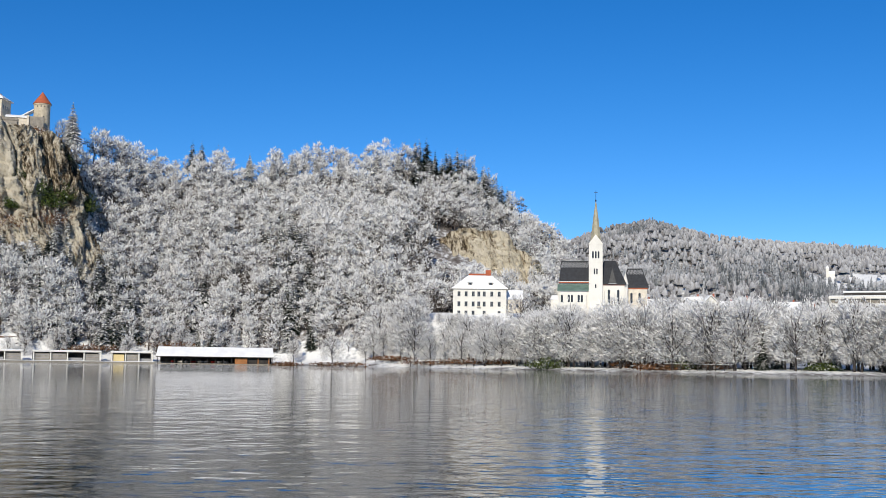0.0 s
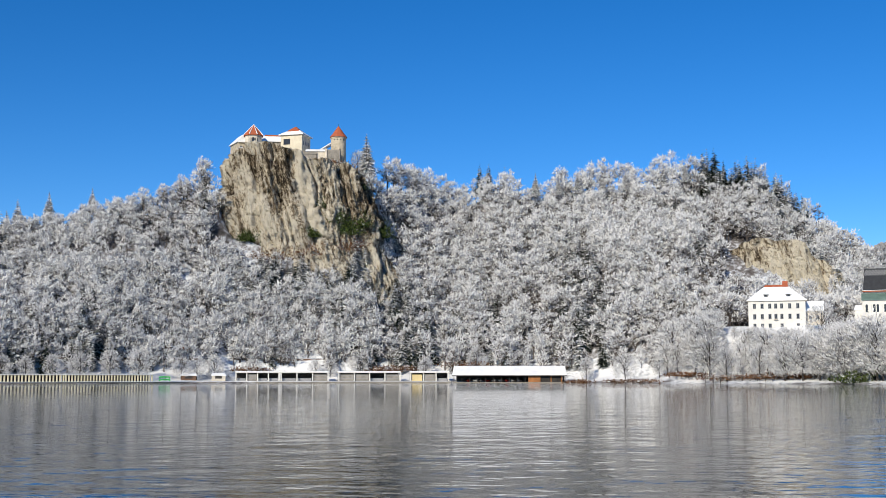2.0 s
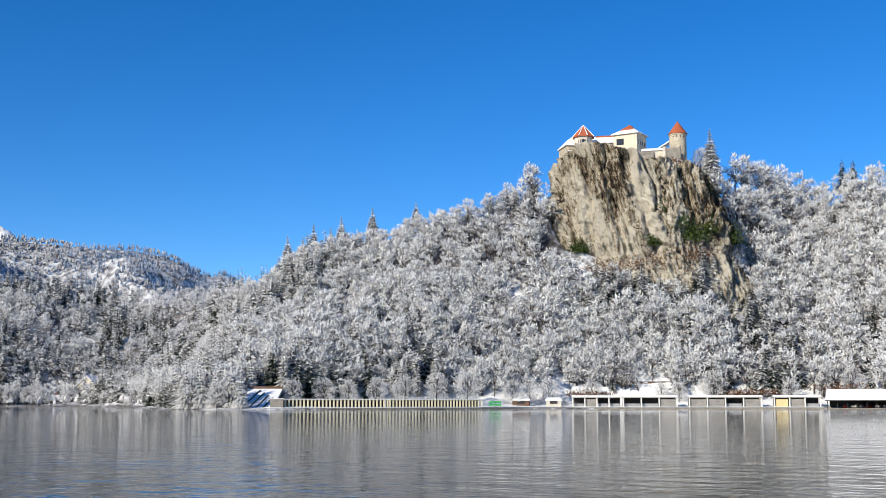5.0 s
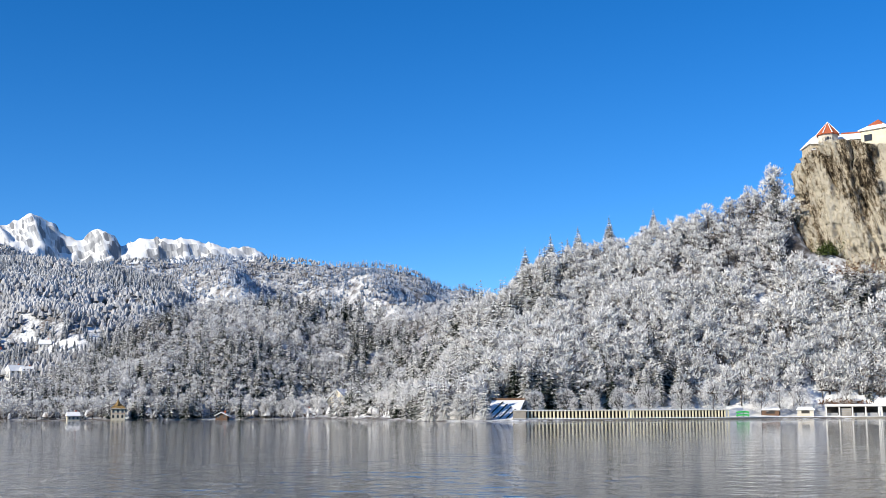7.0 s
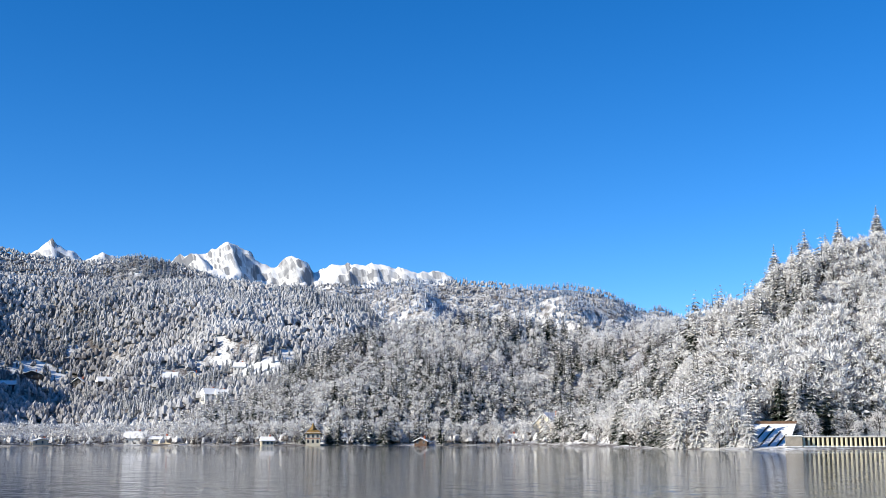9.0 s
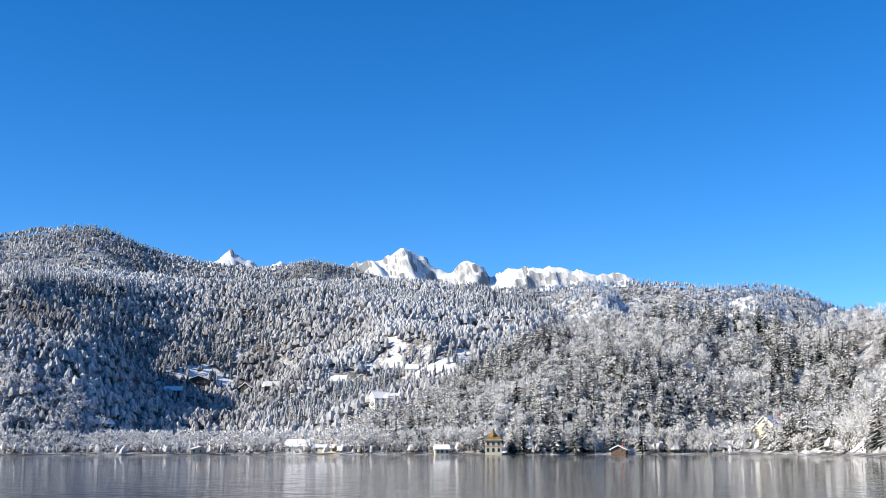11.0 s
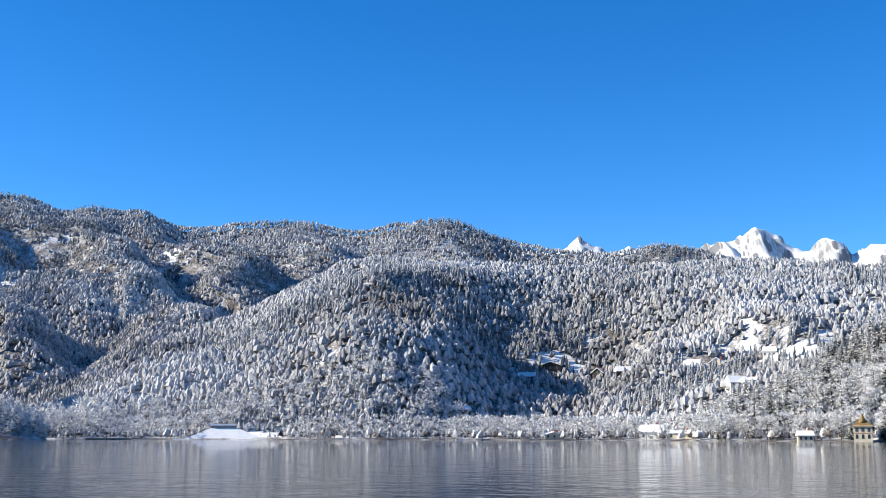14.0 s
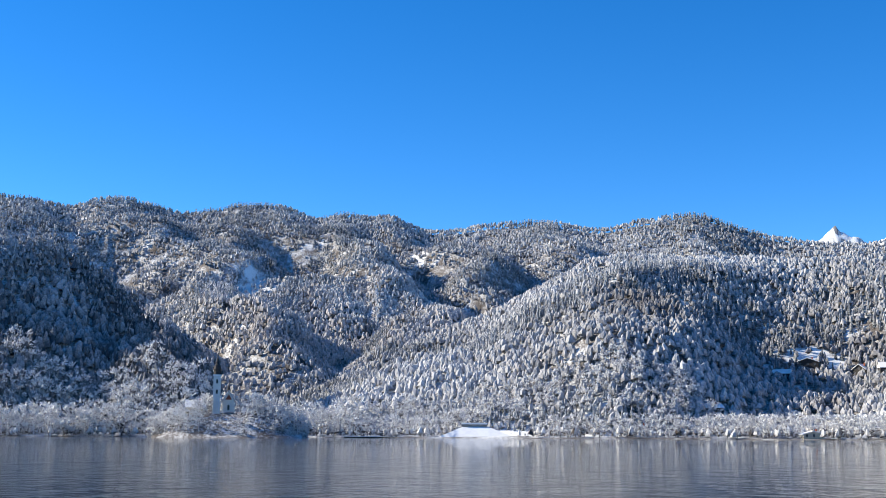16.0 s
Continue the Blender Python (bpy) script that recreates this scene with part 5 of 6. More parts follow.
# ================= church =================
def church():
    ob = thing("church", site(-7.26, 390, EAST, 18.0), "white parish church with a slim spire and black patterned roofs", "church")
    nave = part("nave", box(-11.4, 2, 4, 12, -3, 10.4), M_WHITE, ob, "white plaster wall")
    roof = part("nave_roof", hip(-11.8, 3, 3.4, 12.6, 10.5, 17.6, 0.5, 0.3), M_SLATE, ob, "black patterned slates")
    part("cornice", box(-11.9, 2, 3.3, 3.5, 10.0, 10.35), M_RED, ob, "brick cornice with snow")
    part("snow", box(-11.9, 2, 3.1, 3.5, 10.36, 10.5), M_SNOW, ob)
    # rows of pale lozenges near the ridge, lying on the slope
    slope = math.degrees(math.atan2(7.1, 4.6))

    def lozenges(x0, x1, y_e, z_e, y_r, z_r, holder):
        bm = bmesh.new()
        for row, f in enumerate((0.74, 0.86)):
            k = 0
            x = x0 + (0.4 if row else 0)
            while x < x1:
                yy, zz = y_e + (y_r - y_e) * f, z_e + (z_r - z_e) * f
                dy, dz = (y_r - y_e) * 0.085, (z_r - z_e) * 0.085
                for s0, s1 in ((1.0, 0.55),):
                    outer = [(x - 0.42 * s0, yy - 0.05, zz), (x, yy - dy * s0 - 0.05, zz - dz * s0), (x + 0.42 * s0, yy - 0.05, zz), (x, yy + dy * s0 - 0.05, zz + dz * s0)]
                    inner = [(x - 0.42 * s1, yy - 0.05, zz), (x, yy - dy * s1 - 0.05, zz - dz * s1), (x + 0.42 * s1, yy - 0.05, zz), (x, yy + dy * s1 - 0.05, zz + dz * s1)]
                    vo, vi = [bm.verts.new(p) for p in outer], [bm.verts.new(p) for p in inner]
                    for i in range(4):
                        j = (i + 1) % 4
                        bm.faces.new([vo[i], vo[j], vi[j], vi[i]])
                x += 0.9
        ex = bmesh.ops.extrude_face_region(bm, geom=bm.faces[:])
        bmesh.ops.translate(bm, vec=(0, -0.03, 0.03), verts=[g for g in ex["geom"] if isinstance(g, bmesh.types.BMVert)])
        part("slate_pattern", bm, M_PALE_SLATE, holder, "pale slate lozenges")

    lozenges(-11.0, -2.4, 3.4, 10.5, 8, 17.6, roof)
    aisle = part("aisle", box(-12, -2.1, 1, 4, -4, 7.2), M_WHITE, ob)
    bm = bmesh.new()
    v = [bm.verts.new(p) for p in ((-12.3, 0.6, 7.2), (-2.1, 0.6, 7.2), (-2.1, 4, 9.3), (-12.3, 4, 9.3), (-12.3, 0.6, 7.45), (-2.1, 0.6, 7.45), (-2.1, 4, 9.6), (-12.3, 4, 9.6))]
    for f in ((0, 3, 2, 1), (4, 5, 6, 7), (0, 1, 5, 4), (1, 2, 6, 5), (2, 3, 7, 6), (3, 0, 4, 7)):
        bm.faces.new([v[i] for i in f])
    part("aisle_roof", bm, M_COPPER, ob, "green copper lean-to roof")
    for x in (-10.8, -8.6, -7.6, -5.4, -4.4):
        window(ob, x, 0.98, 3.6, 0.7, 2.4, arch=True)
    for x in (-11.9, -9.7, -6.5, -3.2):
        part("buttress", box(x - 0.25, x + 0.25, 0.2, 1, -4, 6.2), M_WHITE, ob)
    porch = part("porch", box(-14.4, -12, 2, 6, -4, 4.6), M_WHITE, ob)
    part("porch_roof", hip(-14.6, -11.9, 1.7, 6.3, 4.7, 6.0, 0.4), M_SNOW, ob, "small snowy porch roof")
    # tower
    part("tower", box(-2.15, 2.25, 0, 4.4, -4, 22.4), M_WHITE, ob, "tall white bell tower")
    bm = gable_y(-2.3, 2.4, -0.12, 4.5, 22.5, 25.6, 0.15)
    part("gable", bm, M_WHITE, ob, "white tower gable")
    part("spire", turned([(2.1, 22.4), (1.6, 25.4), (0.95, 31.0), (0.12, 36.6), (0, 36.7)], 8, 0.05, 2.2, start=math.pi / 8), M_SPIRE, ob, "slim weathered octagonal spire")
    bm = turned([(0.10, 36.4), (0.26, 37.0), (0.08, 37.3), (0.07, 40.2), (0, 40.3)], 8, 0.05, 2.2)
    box(-0.5, 0.6, 2.15, 2.25, 39.5, 39.65, bm)
    part("finial", bm, M_IRON, ob, "iron rod with a cross")
    for x in (-0.85, 0.05, 0.95):
        window(ob, x, -0.01, 17.8, 0.55, 2.3, arch=True)
    for x in (-0.35, 0.45):
        window(ob, x, -0.01, 12.6, 0.45, 1.9, arch=True)
    window(ob, 0.05, -0.01, 8.2, 0.45, 1.2, arch=True)
    part("string_course", box(-2.25, 2.35, -0.1, 4.5, 16.4, 16.65), M_WHITE, ob)
    # transept
    part("transept", box(2.3, 9.3, 2, 12, -4, 9.6), M_WHITE, ob)
    part("transept_roof", hip(-0.6, 9.9, 1.6, 12.6, 9.7, 17.6, 3.4, 0.3), M_SLATE, ob, "black hipped slate roof")
    bm = turned([(1.75, 9.8), (0.05, 14.8), (0, 14.85)], 4, 5.4, 2.6, start=math.pi / 4)
    part("pinnacle_roof", bm, M_SLATE, ob, "pointed slate roof over the side chapel")
    part("pinnacle_edge", turned([(1.85, 9.6), (1.85, 9.85)], 4, 5.4, 2.6, start=math.pi / 4), M_PALE_SLATE, ob)
    part("cornice", box(2.3, 9.4, 1.8, 1.98, 9.2, 9.5), M_RED, ob)
    for x in (4.3, 7.3):
        window(ob, x, 1.98, 3.2, 0.75, 4.6, arch=True)
    for x in (2.6, 5.8, 9.1):
        part("buttress", box(x - 0.25, x + 0.25, 1.2, 2, -4, 7.5), M_WHITE, ob)
    # choir
    part("choir", box(9.3, 16.6, 5, 12, -4, 8.8), M_PINK, ob)
    part("choir_roof", hip(8.4, 17.2, 4.5, 12.5, 8.9, 15.2, 2.0, 0.3), M_SLATE, ob, "black patterned slates")
    lozenges(10.6, 15.2, 4.5, 8.9, 8.5, 15.2, ob)
    part("cornice", box(9.3, 16.8, 4.7, 4.98, 8.3, 8.6), M_RED, ob)
    part("turret", turned([(0.9, -4), (0.9, 9.5), (1.05, 9.6), (0.05, 13.4), (0, 13.5)], 8, 9.6, 3.6), M_WHITE, ob, "small stair turret")
    for x in (11.6, 14.2):
        window(ob, x, 4.98, 3.6, 0.7, 3.4, arch=True)


church()


# ================= white house by the church =================
def white_house():
    ob = thing("villa", site(-1.77, 370, EAST, 16.5), "large white villa with a snowy hipped roof", "house")
    part("wall", box(-8.2, 8.2, 0, 10, -4, 7.9), M_WHITE, ob)
    part("eaves", box(-8.6, 8.6, -0.4, 10.4, 7.75, 8.0), M_PINK, ob)
    part("roof", hip(-8.7, 8.7, -0.5, 10.5, 8.0, 12.6, 5.4, 0.15), M_SNOW, ob, "hipped roof deep in snow")
    part("ridge_tiles", hip(-3.6, 3.6, 4.5, 5.5, 12.45, 12.9, 0.4, 0.1), M_RED, ob, "red ridge tiles showing through")
    ch = part("chimney", box(1.8, 3.4, 4.6, 5.8, 11.6, 14.0), M_RED, ob, "brick chimney")
    for x in (-3.0, 3.4):
        d = part("dormer", box(x - 0.7, x + 0.7, 0.9, 3, 8.6, 9.9), M_PINK, ob)
        part("dormer_window", box(x - 0.5, x + 0.5, 0.85, 0.95, 8.8, 9.7), M_GLASS, d)
        part("dormer_roof", hip(x - 0.9, x + 0.9, 0.6, 3.4, 9.95, 10.5, 0.5, 0.1), M_SNOW, d)
    for x in (-6.4, -4.2, -2.0, -0.3, 1.4, 3.7, 6.0):
        for z, h in ((5.6, 1.35), (2.5, 1.35), (-0.1, 1.1)):
            if not (z < 0 and x in (-0.3, 3.7)):
                window(ob, x, -0.02, z, 0.72, h)
    part("balcony", box(-0.9, 0.3, -0.8, 0, 2.2, 2.4), M_PINK, ob)
    part("wing", box(8.2, 13.2, 3, 10, -4, 5.0), M_PINK, ob, "low side wing")
    part("wing_roof", hip(8.2, 13.6, 2.6, 10.4, 5.1, 7.9, 0.0), M_SNOW, ob, "snowy wing roof")
    for x in (9.6, 11.6):
        window(ob, x, 2.98, 2.2, 0.7, 1.2)


white_house()


# ================= lakeside =================
QUAY = [(36.0, 340), (33.5, 346), (31, 352), (29, 359), (27, 367), (25.3, 375), (23.6, 379), (21.3, 380), (19, 381), (17, 383), (15.3, 384), (13.4, 385)]


def along(f):
    """A point and heading on the quay's front line; f counts its corners."""
    i = min(int(f), len(QUAY) - 2)
    q = f - i
    az, r = (QUAY[i][k] + (QUAY[i + 1][k] - QUAY[i][k]) * q for k in (0, 1))
    return spread(az, r, EAST)


for i in range(len(QUAY) - 1):
    (x0, y0), (x1, y1) = along(i), along(i + 1 - 1e-6)
    ln, hd = math.hypot(x1 - x0, y1 - y0), math.degrees(math.atan2(y1 - y0, x1 - x0))
    q = thing("quay", pose(float(x0), float(y0), 0, 0, 0, hd), "concrete quay with a snow-covered top", "quay", kind="structure")
    part("wall", box(-0.1, ln + 0.1, 0, 9, -3, 0.45), M_GREY, q)
    part("snow", soften(box(-0.1, ln + 0.1, -0.12, 9, 0.45, 0.62), 0.05), M_SNOW, q, "trodden snow")


def front_line(az0, r0, az1, r1, z=0.55):
    (x0, y0), (x1, y1) = spread(az0, r0, EAST), spread(az1, r1, EAST)
    return pose(float(x0), float(y0), z, 0, 0, math.degrees(math.atan2(y1 - y0, x1 - x0))), math.hypot(x1 - x0, y1 - y0)


def pavilion(az0, r0, az1, r1, bays, shut, door=-1):
    m, ln = front_line(az0, r0, az1, r1)
    ob = thing("bathing_pavilion", m, "flat-roofed white bathing pavilion on the quay", "pavilion", "bathing pavilions")
    # near-black wall paints the shade of the open bays
    part("back_wall", box(0, ln, 4.6, 4.9, 0, 2.6), M_DARK, ob, "back wall coloured dark for the shade inside")
    part("roof", soften(box(-0.3, ln + 0.3, -0.35, 5.2, 2.62, 2.95), 0.04), M_WHITE, ob, "white fascia")
    part("snow", soften(box(-0.25, ln + 0.25, -0.3, 5.15, 2.95, 3.2), 0.1), M_SNOW, ob, "snow on the flat roof")
    w = ln / bays
    for i in range(bays + 1):
        part("post", box(i * w - 0.17, i * w + 0.17, -0.1, 0.25, 0, 2.62), M_WHITE, ob)
    for i in range(bays):
        if i in shut:
            p = part("shutter", box(i * w + 0.25, (i + 1) * w - 0.25, 0.5, 0.58, 0.1, 2.2), M_GREY, ob, "grey rolled shutter")
            for k in range(4):
                part("slat", box(i * w + 0.3, (i + 1) * w - 0.3, 0.45, 0.5, 0.3 + k * 0.48, 0.42 + k * 0.48), M_PALE_SLATE, p)
        elif i == door:
            part("door", box(i * w + 0.5, (i + 1) * w - 0.4, 0.5, 0.6, 0, 2.1), M_YELLOW, ob, "yellow folding door")
        else:
            part("counter", box(i * w + 0.3, (i + 1) * w - 0.3, 1.2, 1.6, 0, 0.95), M_PALE_SLATE, ob)


pavilion(23.5, 383.5, 21.5, 384, 4, (1,))
pavilion(21.4, 384, 19.2, 385, 3, (2,))
pavilion(18.7, 386, 15.8, 388, 4, (0, 1, 3))
pavilion(15.3, 388, 13.5, 389, 3, (1,), 0)


def cabin_row(az0, r0, az1, r1):
    m, ln = front_line(az0, r0, az1, r1)
    ob = thing("bathing_cabins", m, "long low row of bathing cabins with cream posts", "cabins", "bathing cabins")
    # dark sheet behind the posts stands in for the shade there
    part("back_wall", box(0, ln, 2.2, 2.4, 0, 1.9), M_DARK, ob, "back wall coloured dark for the shade between the posts")
    part("roof", box(-0.2, ln + 0.2, -0.05, 2.6, 1.85, 1.97), M_CREAM, ob)
    part("snow", soften(box(-0.2, ln + 0.2, 0.1, 2.6, 1.97, 2.15), 0.06), M_SNOW, ob, "snow on the roof")
    me = bpy.data.meshes.new("post")
    bm = soften(box(-0.19, 0.19, 0, 0.3, 0, 1.84), 0.03)
    bm.to_mesh(me)
    bm.free()
    me.materials.append(M_POST)
    n = int(ln / 0.95)
    for i in range(n + 1):
        p = part("post", me, None, ob)
        p.matrix_basis = pose(i * ln / n, 0, 0)


M_POST = plain("cream_painted_posts", (0.80, 0.73, 0.50), 0.8, 0.1)
cabin_row(35.4, 344, 31.2, 354)
cabin_row(31.1, 354.3, 27.3, 368)


def kiosk(az, r, wide, label, mat):
    ob = thing("kiosk", site(az, r, EAST, 0.6), label, "kiosk")
    part("wall", box(-wide / 2, wide / 2, 0, 2.4, 0, 1.9), mat, ob)
    part("roof", hip(-wide / 2 - 0.3, wide / 2 + 0.3, -0.3, 2.7, 1.95, 2.6, 0.6), M_SNOW, ob, "snowy roof")
    part("hatch", box(-wide / 4, wide / 4, -0.04, 0.02, 0.8, 1.6), M_DARK, ob, "dark serving hatch")


kiosk(25.66, 380, 4.5, "small brown wooden kiosk with a snowy roof", M_BROWN)
kiosk(24.3, 381, 4.2, "small brick-red kiosk with a snowy roof", M_PINK)


def pool_slide():
    ob = thing("pool_slide", site(26.75, 372, EAST, 0.6), "bright green plastic slide stored on the quay", "slide")
    for z in (0.2, 1.0):
        bm = bmesh.new()
        for i in range(16):
            t0, t1 = -1.7 + 3.4 * i / 16, -1.7 + 3.4 * (i + 1) / 16
            box(t0, t1, 0.4 * math.sin(t0 * 2), 0.4 * math.sin(t0 * 2) + 1.0, z + 0.15 * math.cos(t0), z + 0.42 + 0.15 * math.cos(t0), bm)
        part("chute", bm, M_GREEN, ob, "green trough")
    for x in (-1.4, 0.2, 1.4):
        part("leg", turned([(0.08, 0), (0.08, 1.4)], 8, x, 0.6), M_GREEN, ob)
    part("mast", turned([(0.06, 0), (0.06, 3.8)], 8, 0.3, 1.2), M_WHITE, ob, "white pole")


pool_slide()


def boathouse():
    m, ln = front_line(13.25, 384, 8.0, 384, 0.1)
    ob = thing("boathouse", m, "long wooden boathouse over the water under a snowy roof", "boathouse")
    # dark colour stands in for the shade deep under the roof
    part("back_wall", box(0.4, ln - 0.4, 8.2, 8.5, -1, 2.4), M_DARK, ob, "back wall coloured dark for the shade under the roof")
    part("roof", hip(-0.6, ln + 0.6, -0.9, 9.6, 2.25, 5.0, 0.35, 0.2), M_DARK, ob, "dark roof boards")
    part("snow", hip(-0.55, ln + 0.55, -0.85, 9.55, 2.5, 5.3, 0.35, 0.2), M_SNOW, ob, "thick snow on the roof")
    n = 14
    for i in range(n + 1):
        part("post", box(i * ln / n - 0.1, i * ln / n + 0.1, 0, 0.2, -1.5, 2.1), M_DARK, ob)
    part("deck", box(0, ln, 0.3, 8.2, -0.4, 0.15), M_DARK, ob)
    part("wood_wall", box(ln * 0.67, ln * 0.77, -0.05, 0.05, 0.1, 2.1), M_WOOD, ob, "orange-brown board wall")
    # dark panels stand in for the shaded inside of open doorways
    for a0, a1 in ((0.78, 0.87), (0.885, 0.965)):
        part("door", box(ln * a0, ln * a1, 0.3, 0.4, 0.1, 2.0), M_DARK, ob, "dark panel for the shade in an open boat doorway")
    for a0 in (0.775, 0.875, 0.97):
        part("door_post", box(ln * a0 - 0.15, ln * a0 + 0.15, -0.08, 0.3, 0, 2.1), M_WOOD, ob)
    part("end_wall", box(ln - 0.35, ln - 0.2, 0, 8.2, -1, 2.3), M_DARK, ob, "dark end boards")
    part("sill", box(0, ln, -0.12, 0.3, -0.1, 0.15), M_GREY, ob)
    # boats on the deck
    g = random.Random(9)
    for i in range(9):
        x = ln * (0.13 + 0.058 * i)
        mat, lab = ((M_REDPAINT, "red rowing boat stored under the roof"), (M_WHITE, "white rowing boat stored under the roof"), (M_PALE_SLATE, "grey rowing boat stored under the roof"))[i % 3]
        b = thing("rowing_boat", m @ pose(x, 1.4 + g.uniform(0, 0.8), 0.15, 0, 0, g.uniform(60, 120)), lab, "boat", "boats in the boathouse")
        bm = bmesh.new()
        rows = []
        for k in range(9):
            t = -1 + 2 * k / 8
            w, keel = 0.62 * (1 - abs(t) ** 2.2) + 0.05, 0.22 * abs(t) ** 3
            rows.append([bm.verts.new((t * 1.9, s * w, z)) for s, z in ((-1, 0.62 + keel), (-0.75, 0.25 + keel), (0, keel * 0.7), (0.75, 0.25 + keel), (1, 0.62 + keel))])
        for p, q in zip(rows, rows[1:]):
            for k in range(4):
                bm.faces.new([p[k], p[k + 1], q[k + 1], q[k]])
        bmesh.ops.solidify(bm, geom=bm.faces[:], thickness=0.06)
        part("hull", bm, mat, b)
        for t in (-0.8, 0.5):
            part("thwart", box(t - 0.12, t + 0.12, -0.5, 0.5, 0.42, 0.47), M_WOOD, b)


boathouse()
# banks of rusty leaves above the quay
for az, r, w, h in ((26.6, 393, 9, 1.6), (22.9, 397, 10, 1.6), (16.5, 402, 10, 2.4), (15.6, 403, 6, 1.8), (12.6, 407, 13, 2.4), (0.2, 345, 14, 1.6), (4.6, 355, 14, 1.0)):
    shrub(site(az, r, EAST), w, h, M_LEAVES, "rust-brown beech hedge and fallen leaves on the bank", 1300, "hedge", "brown hedges")
# flat kiosk roof behind the boathouse
hut = thing("hut", site(11.6, 402, EAST), "low hut with a snowy roof behind the boathouse", "hut")
part("wall", box(-4, 4, 0, 4, -1, 0.9), M_CREAM, hut)
part("roof", hip(-4.5, 4.5, -0.5, 4.5, 0.95, 1.8, 2.0), M_SNOW, hut, "snowy roof")
# steps and box at the swimming bank
bank = thing("bank_wall", site(35.75, 341, EAST, 0.3), "dark concrete box at the end of the quay", "wall")
part("wall", box(-1.6, 1.6, 0, 3, -1, 2.3), M_GREY, bank)
part("snow", soften(box(-1.65, 1.65, -0.05, 3, 2.3, 2.5), 0.06), M_SNOW, bank)


def sunbathing_bank():
    ob = thing("sunbathing_bank", site(36.55, 343, EAST, -0.3), "steep snow-covered sunbathing bank crossed by dark diagonal strips", "bank")
    bm = bmesh.new()
    v = [bm.verts.new(p) for p in ((-4.5, 0, -1), (3.5, 0, -1), (3.5, 14, -1), (-4.5, 14, -1), (-4.5, 0, 0.3), (3.5, 0, 0.3), (6.0, 12, 5.6), (-2.5, 12, 5.6), (6.0, 14, 5.6), (-2.5, 14, 5.6))]
    for f in ((3, 2, 1, 0), (0, 1, 5, 4), (4, 5, 6, 7), (7, 6, 8, 9), (0, 4, 7, 9, 3), (1, 2, 8, 6, 5), (2, 3, 9, 8)):
        bm.faces.new([v[i] for i in f])
    part("slope", bm, M_SNOW, ob, "smooth snow on the slope")
    # dark strips draw the bank's edges and the diagonal shadows on its snow
    for k in range(5):
        bm = bmesh.new()
        x0, f0, f1 = -4.4 + 1.7 * k, 0.04, 0.92 - 0.12 * k
        for f in np.linspace(f0, f1, 7)[:-1]:
            g = f + (f1 - f0) / 6
            xa, xb = x0 + f * 5.0, x0 + g * 5.0
            ya, za, yb, zb = 12 * f, 0.3 + 5.3 * f, 12 * g, 0.3 + 5.3 * g
            q = [bm.verts.new(p) for p in ((xa, ya - 0.15, za + 0.1), (xa + 0.35, ya - 0.15, za + 0.1), (xb + 0.35, yb - 0.15, zb + 0.1), (xb, yb - 0.15, zb + 0.1), (xa, ya + 0.3, za - 0.2), (xa + 0.35, ya + 0.3, za - 0.2), (xb + 0.35, yb + 0.3, zb - 0.2), (xb, yb + 0.3, zb - 0.2))]
            for w in ((0, 1, 2, 3), (7, 6, 5, 4), (0, 4, 5, 1), (1, 5, 6, 2), (2, 6, 7, 3), (3, 7, 4, 0)):
                bm.faces.new([q[i] for i in w])
        part("edging", bm, M_DARK, ob, "dark strip for an edge and the shadow along it")
    part("top_rail", box(-2.6, 6.2, 12.2, 12.5, 5.6, 6.2), M_BROWN, ob, "brown board rail")


sunbathing_bank()
ROAD = [(35.3, 367), (34, 369.5), (32, 375), (30, 380), (28, 386), (26, 392), (24, 398), (22, 401.5), (20, 403), (18, 404.5)]
for (a0, r0), (a1, r1) in zip(ROAD, ROAD[1:]):
    (x0, y0), (x1, y1) = spread(a0, r0, EAST), spread(a1, r1, EAST)
    ln = math.hypot(x1 - x0, y1 - y0)
    fence = thing("fence", pose(float(x0), float(y0), 6.6, 0, 0, math.degrees(math.atan2(y1 - y0, x1 - x0))), "brown board fence with snow along the road above the quay", "fence", "road fence")
    n = max(3, int(ln / 2.2))
    for i in range(n):
        part("board", soften(box(i * ln / n + 0.03, (i + 1) * ln / n - 0.03, 0, 0.12, 0.2, 1.3), 0.02), M_BROWN, fence)
        part("post", box(i * ln / n - 0.08, i * ln / n + 0.08, 0.12, 0.3, -3, 1.4), M_BARK, fence)
    part("snow", soften(box(0, ln, -0.05, 0.3, 1.4, 1.58), 0.05), M_SNOW, fence, "strip of snow on the fence")
shrub(site(-5.0, 312, EAST), 7, 3.6, M_EVERGREEN, "dark evergreen bush with snow on the shore", 600, "bush", "", 0.5)
for az, r, w in ((-8.6, 303, 4), (-9.6, 300, 3), (-11.4, 294, 5), (-12.8, 291, 4), (-17.6, 282, 5)):
    shrub(site(az, r, EAST), w, 2.0, M_LEAVES if w < 5 else M_EVERGREEN, "low dark hedge dusted with snow in the lakeside park", 800, "hedge", "park hedges", 0.35)


def railing(az0, r0, az1, r1):
    m, ln = front_line(az0, r0, az1, r1, 0.9)
    ob = thing("railing", m, "brown wooden railing with snow along the shore path", "railing", "railings")
    n = max(2, int(ln / 2))
    for i in range(n + 1):
        part("post", box(i * ln / n - 0.09, i * ln / n + 0.09, 0, 0.18, -0.8, 1.15), M_BARK, ob)
    for z in (0.45, 0.95):
        part("rail", box(0, ln, 0.03, 0.14, z, z + 0.12), M_BARK, ob)
    part("snow", box(0, ln, 0.0, 0.18, 1.115, 1.2), M_SNOW, ob)


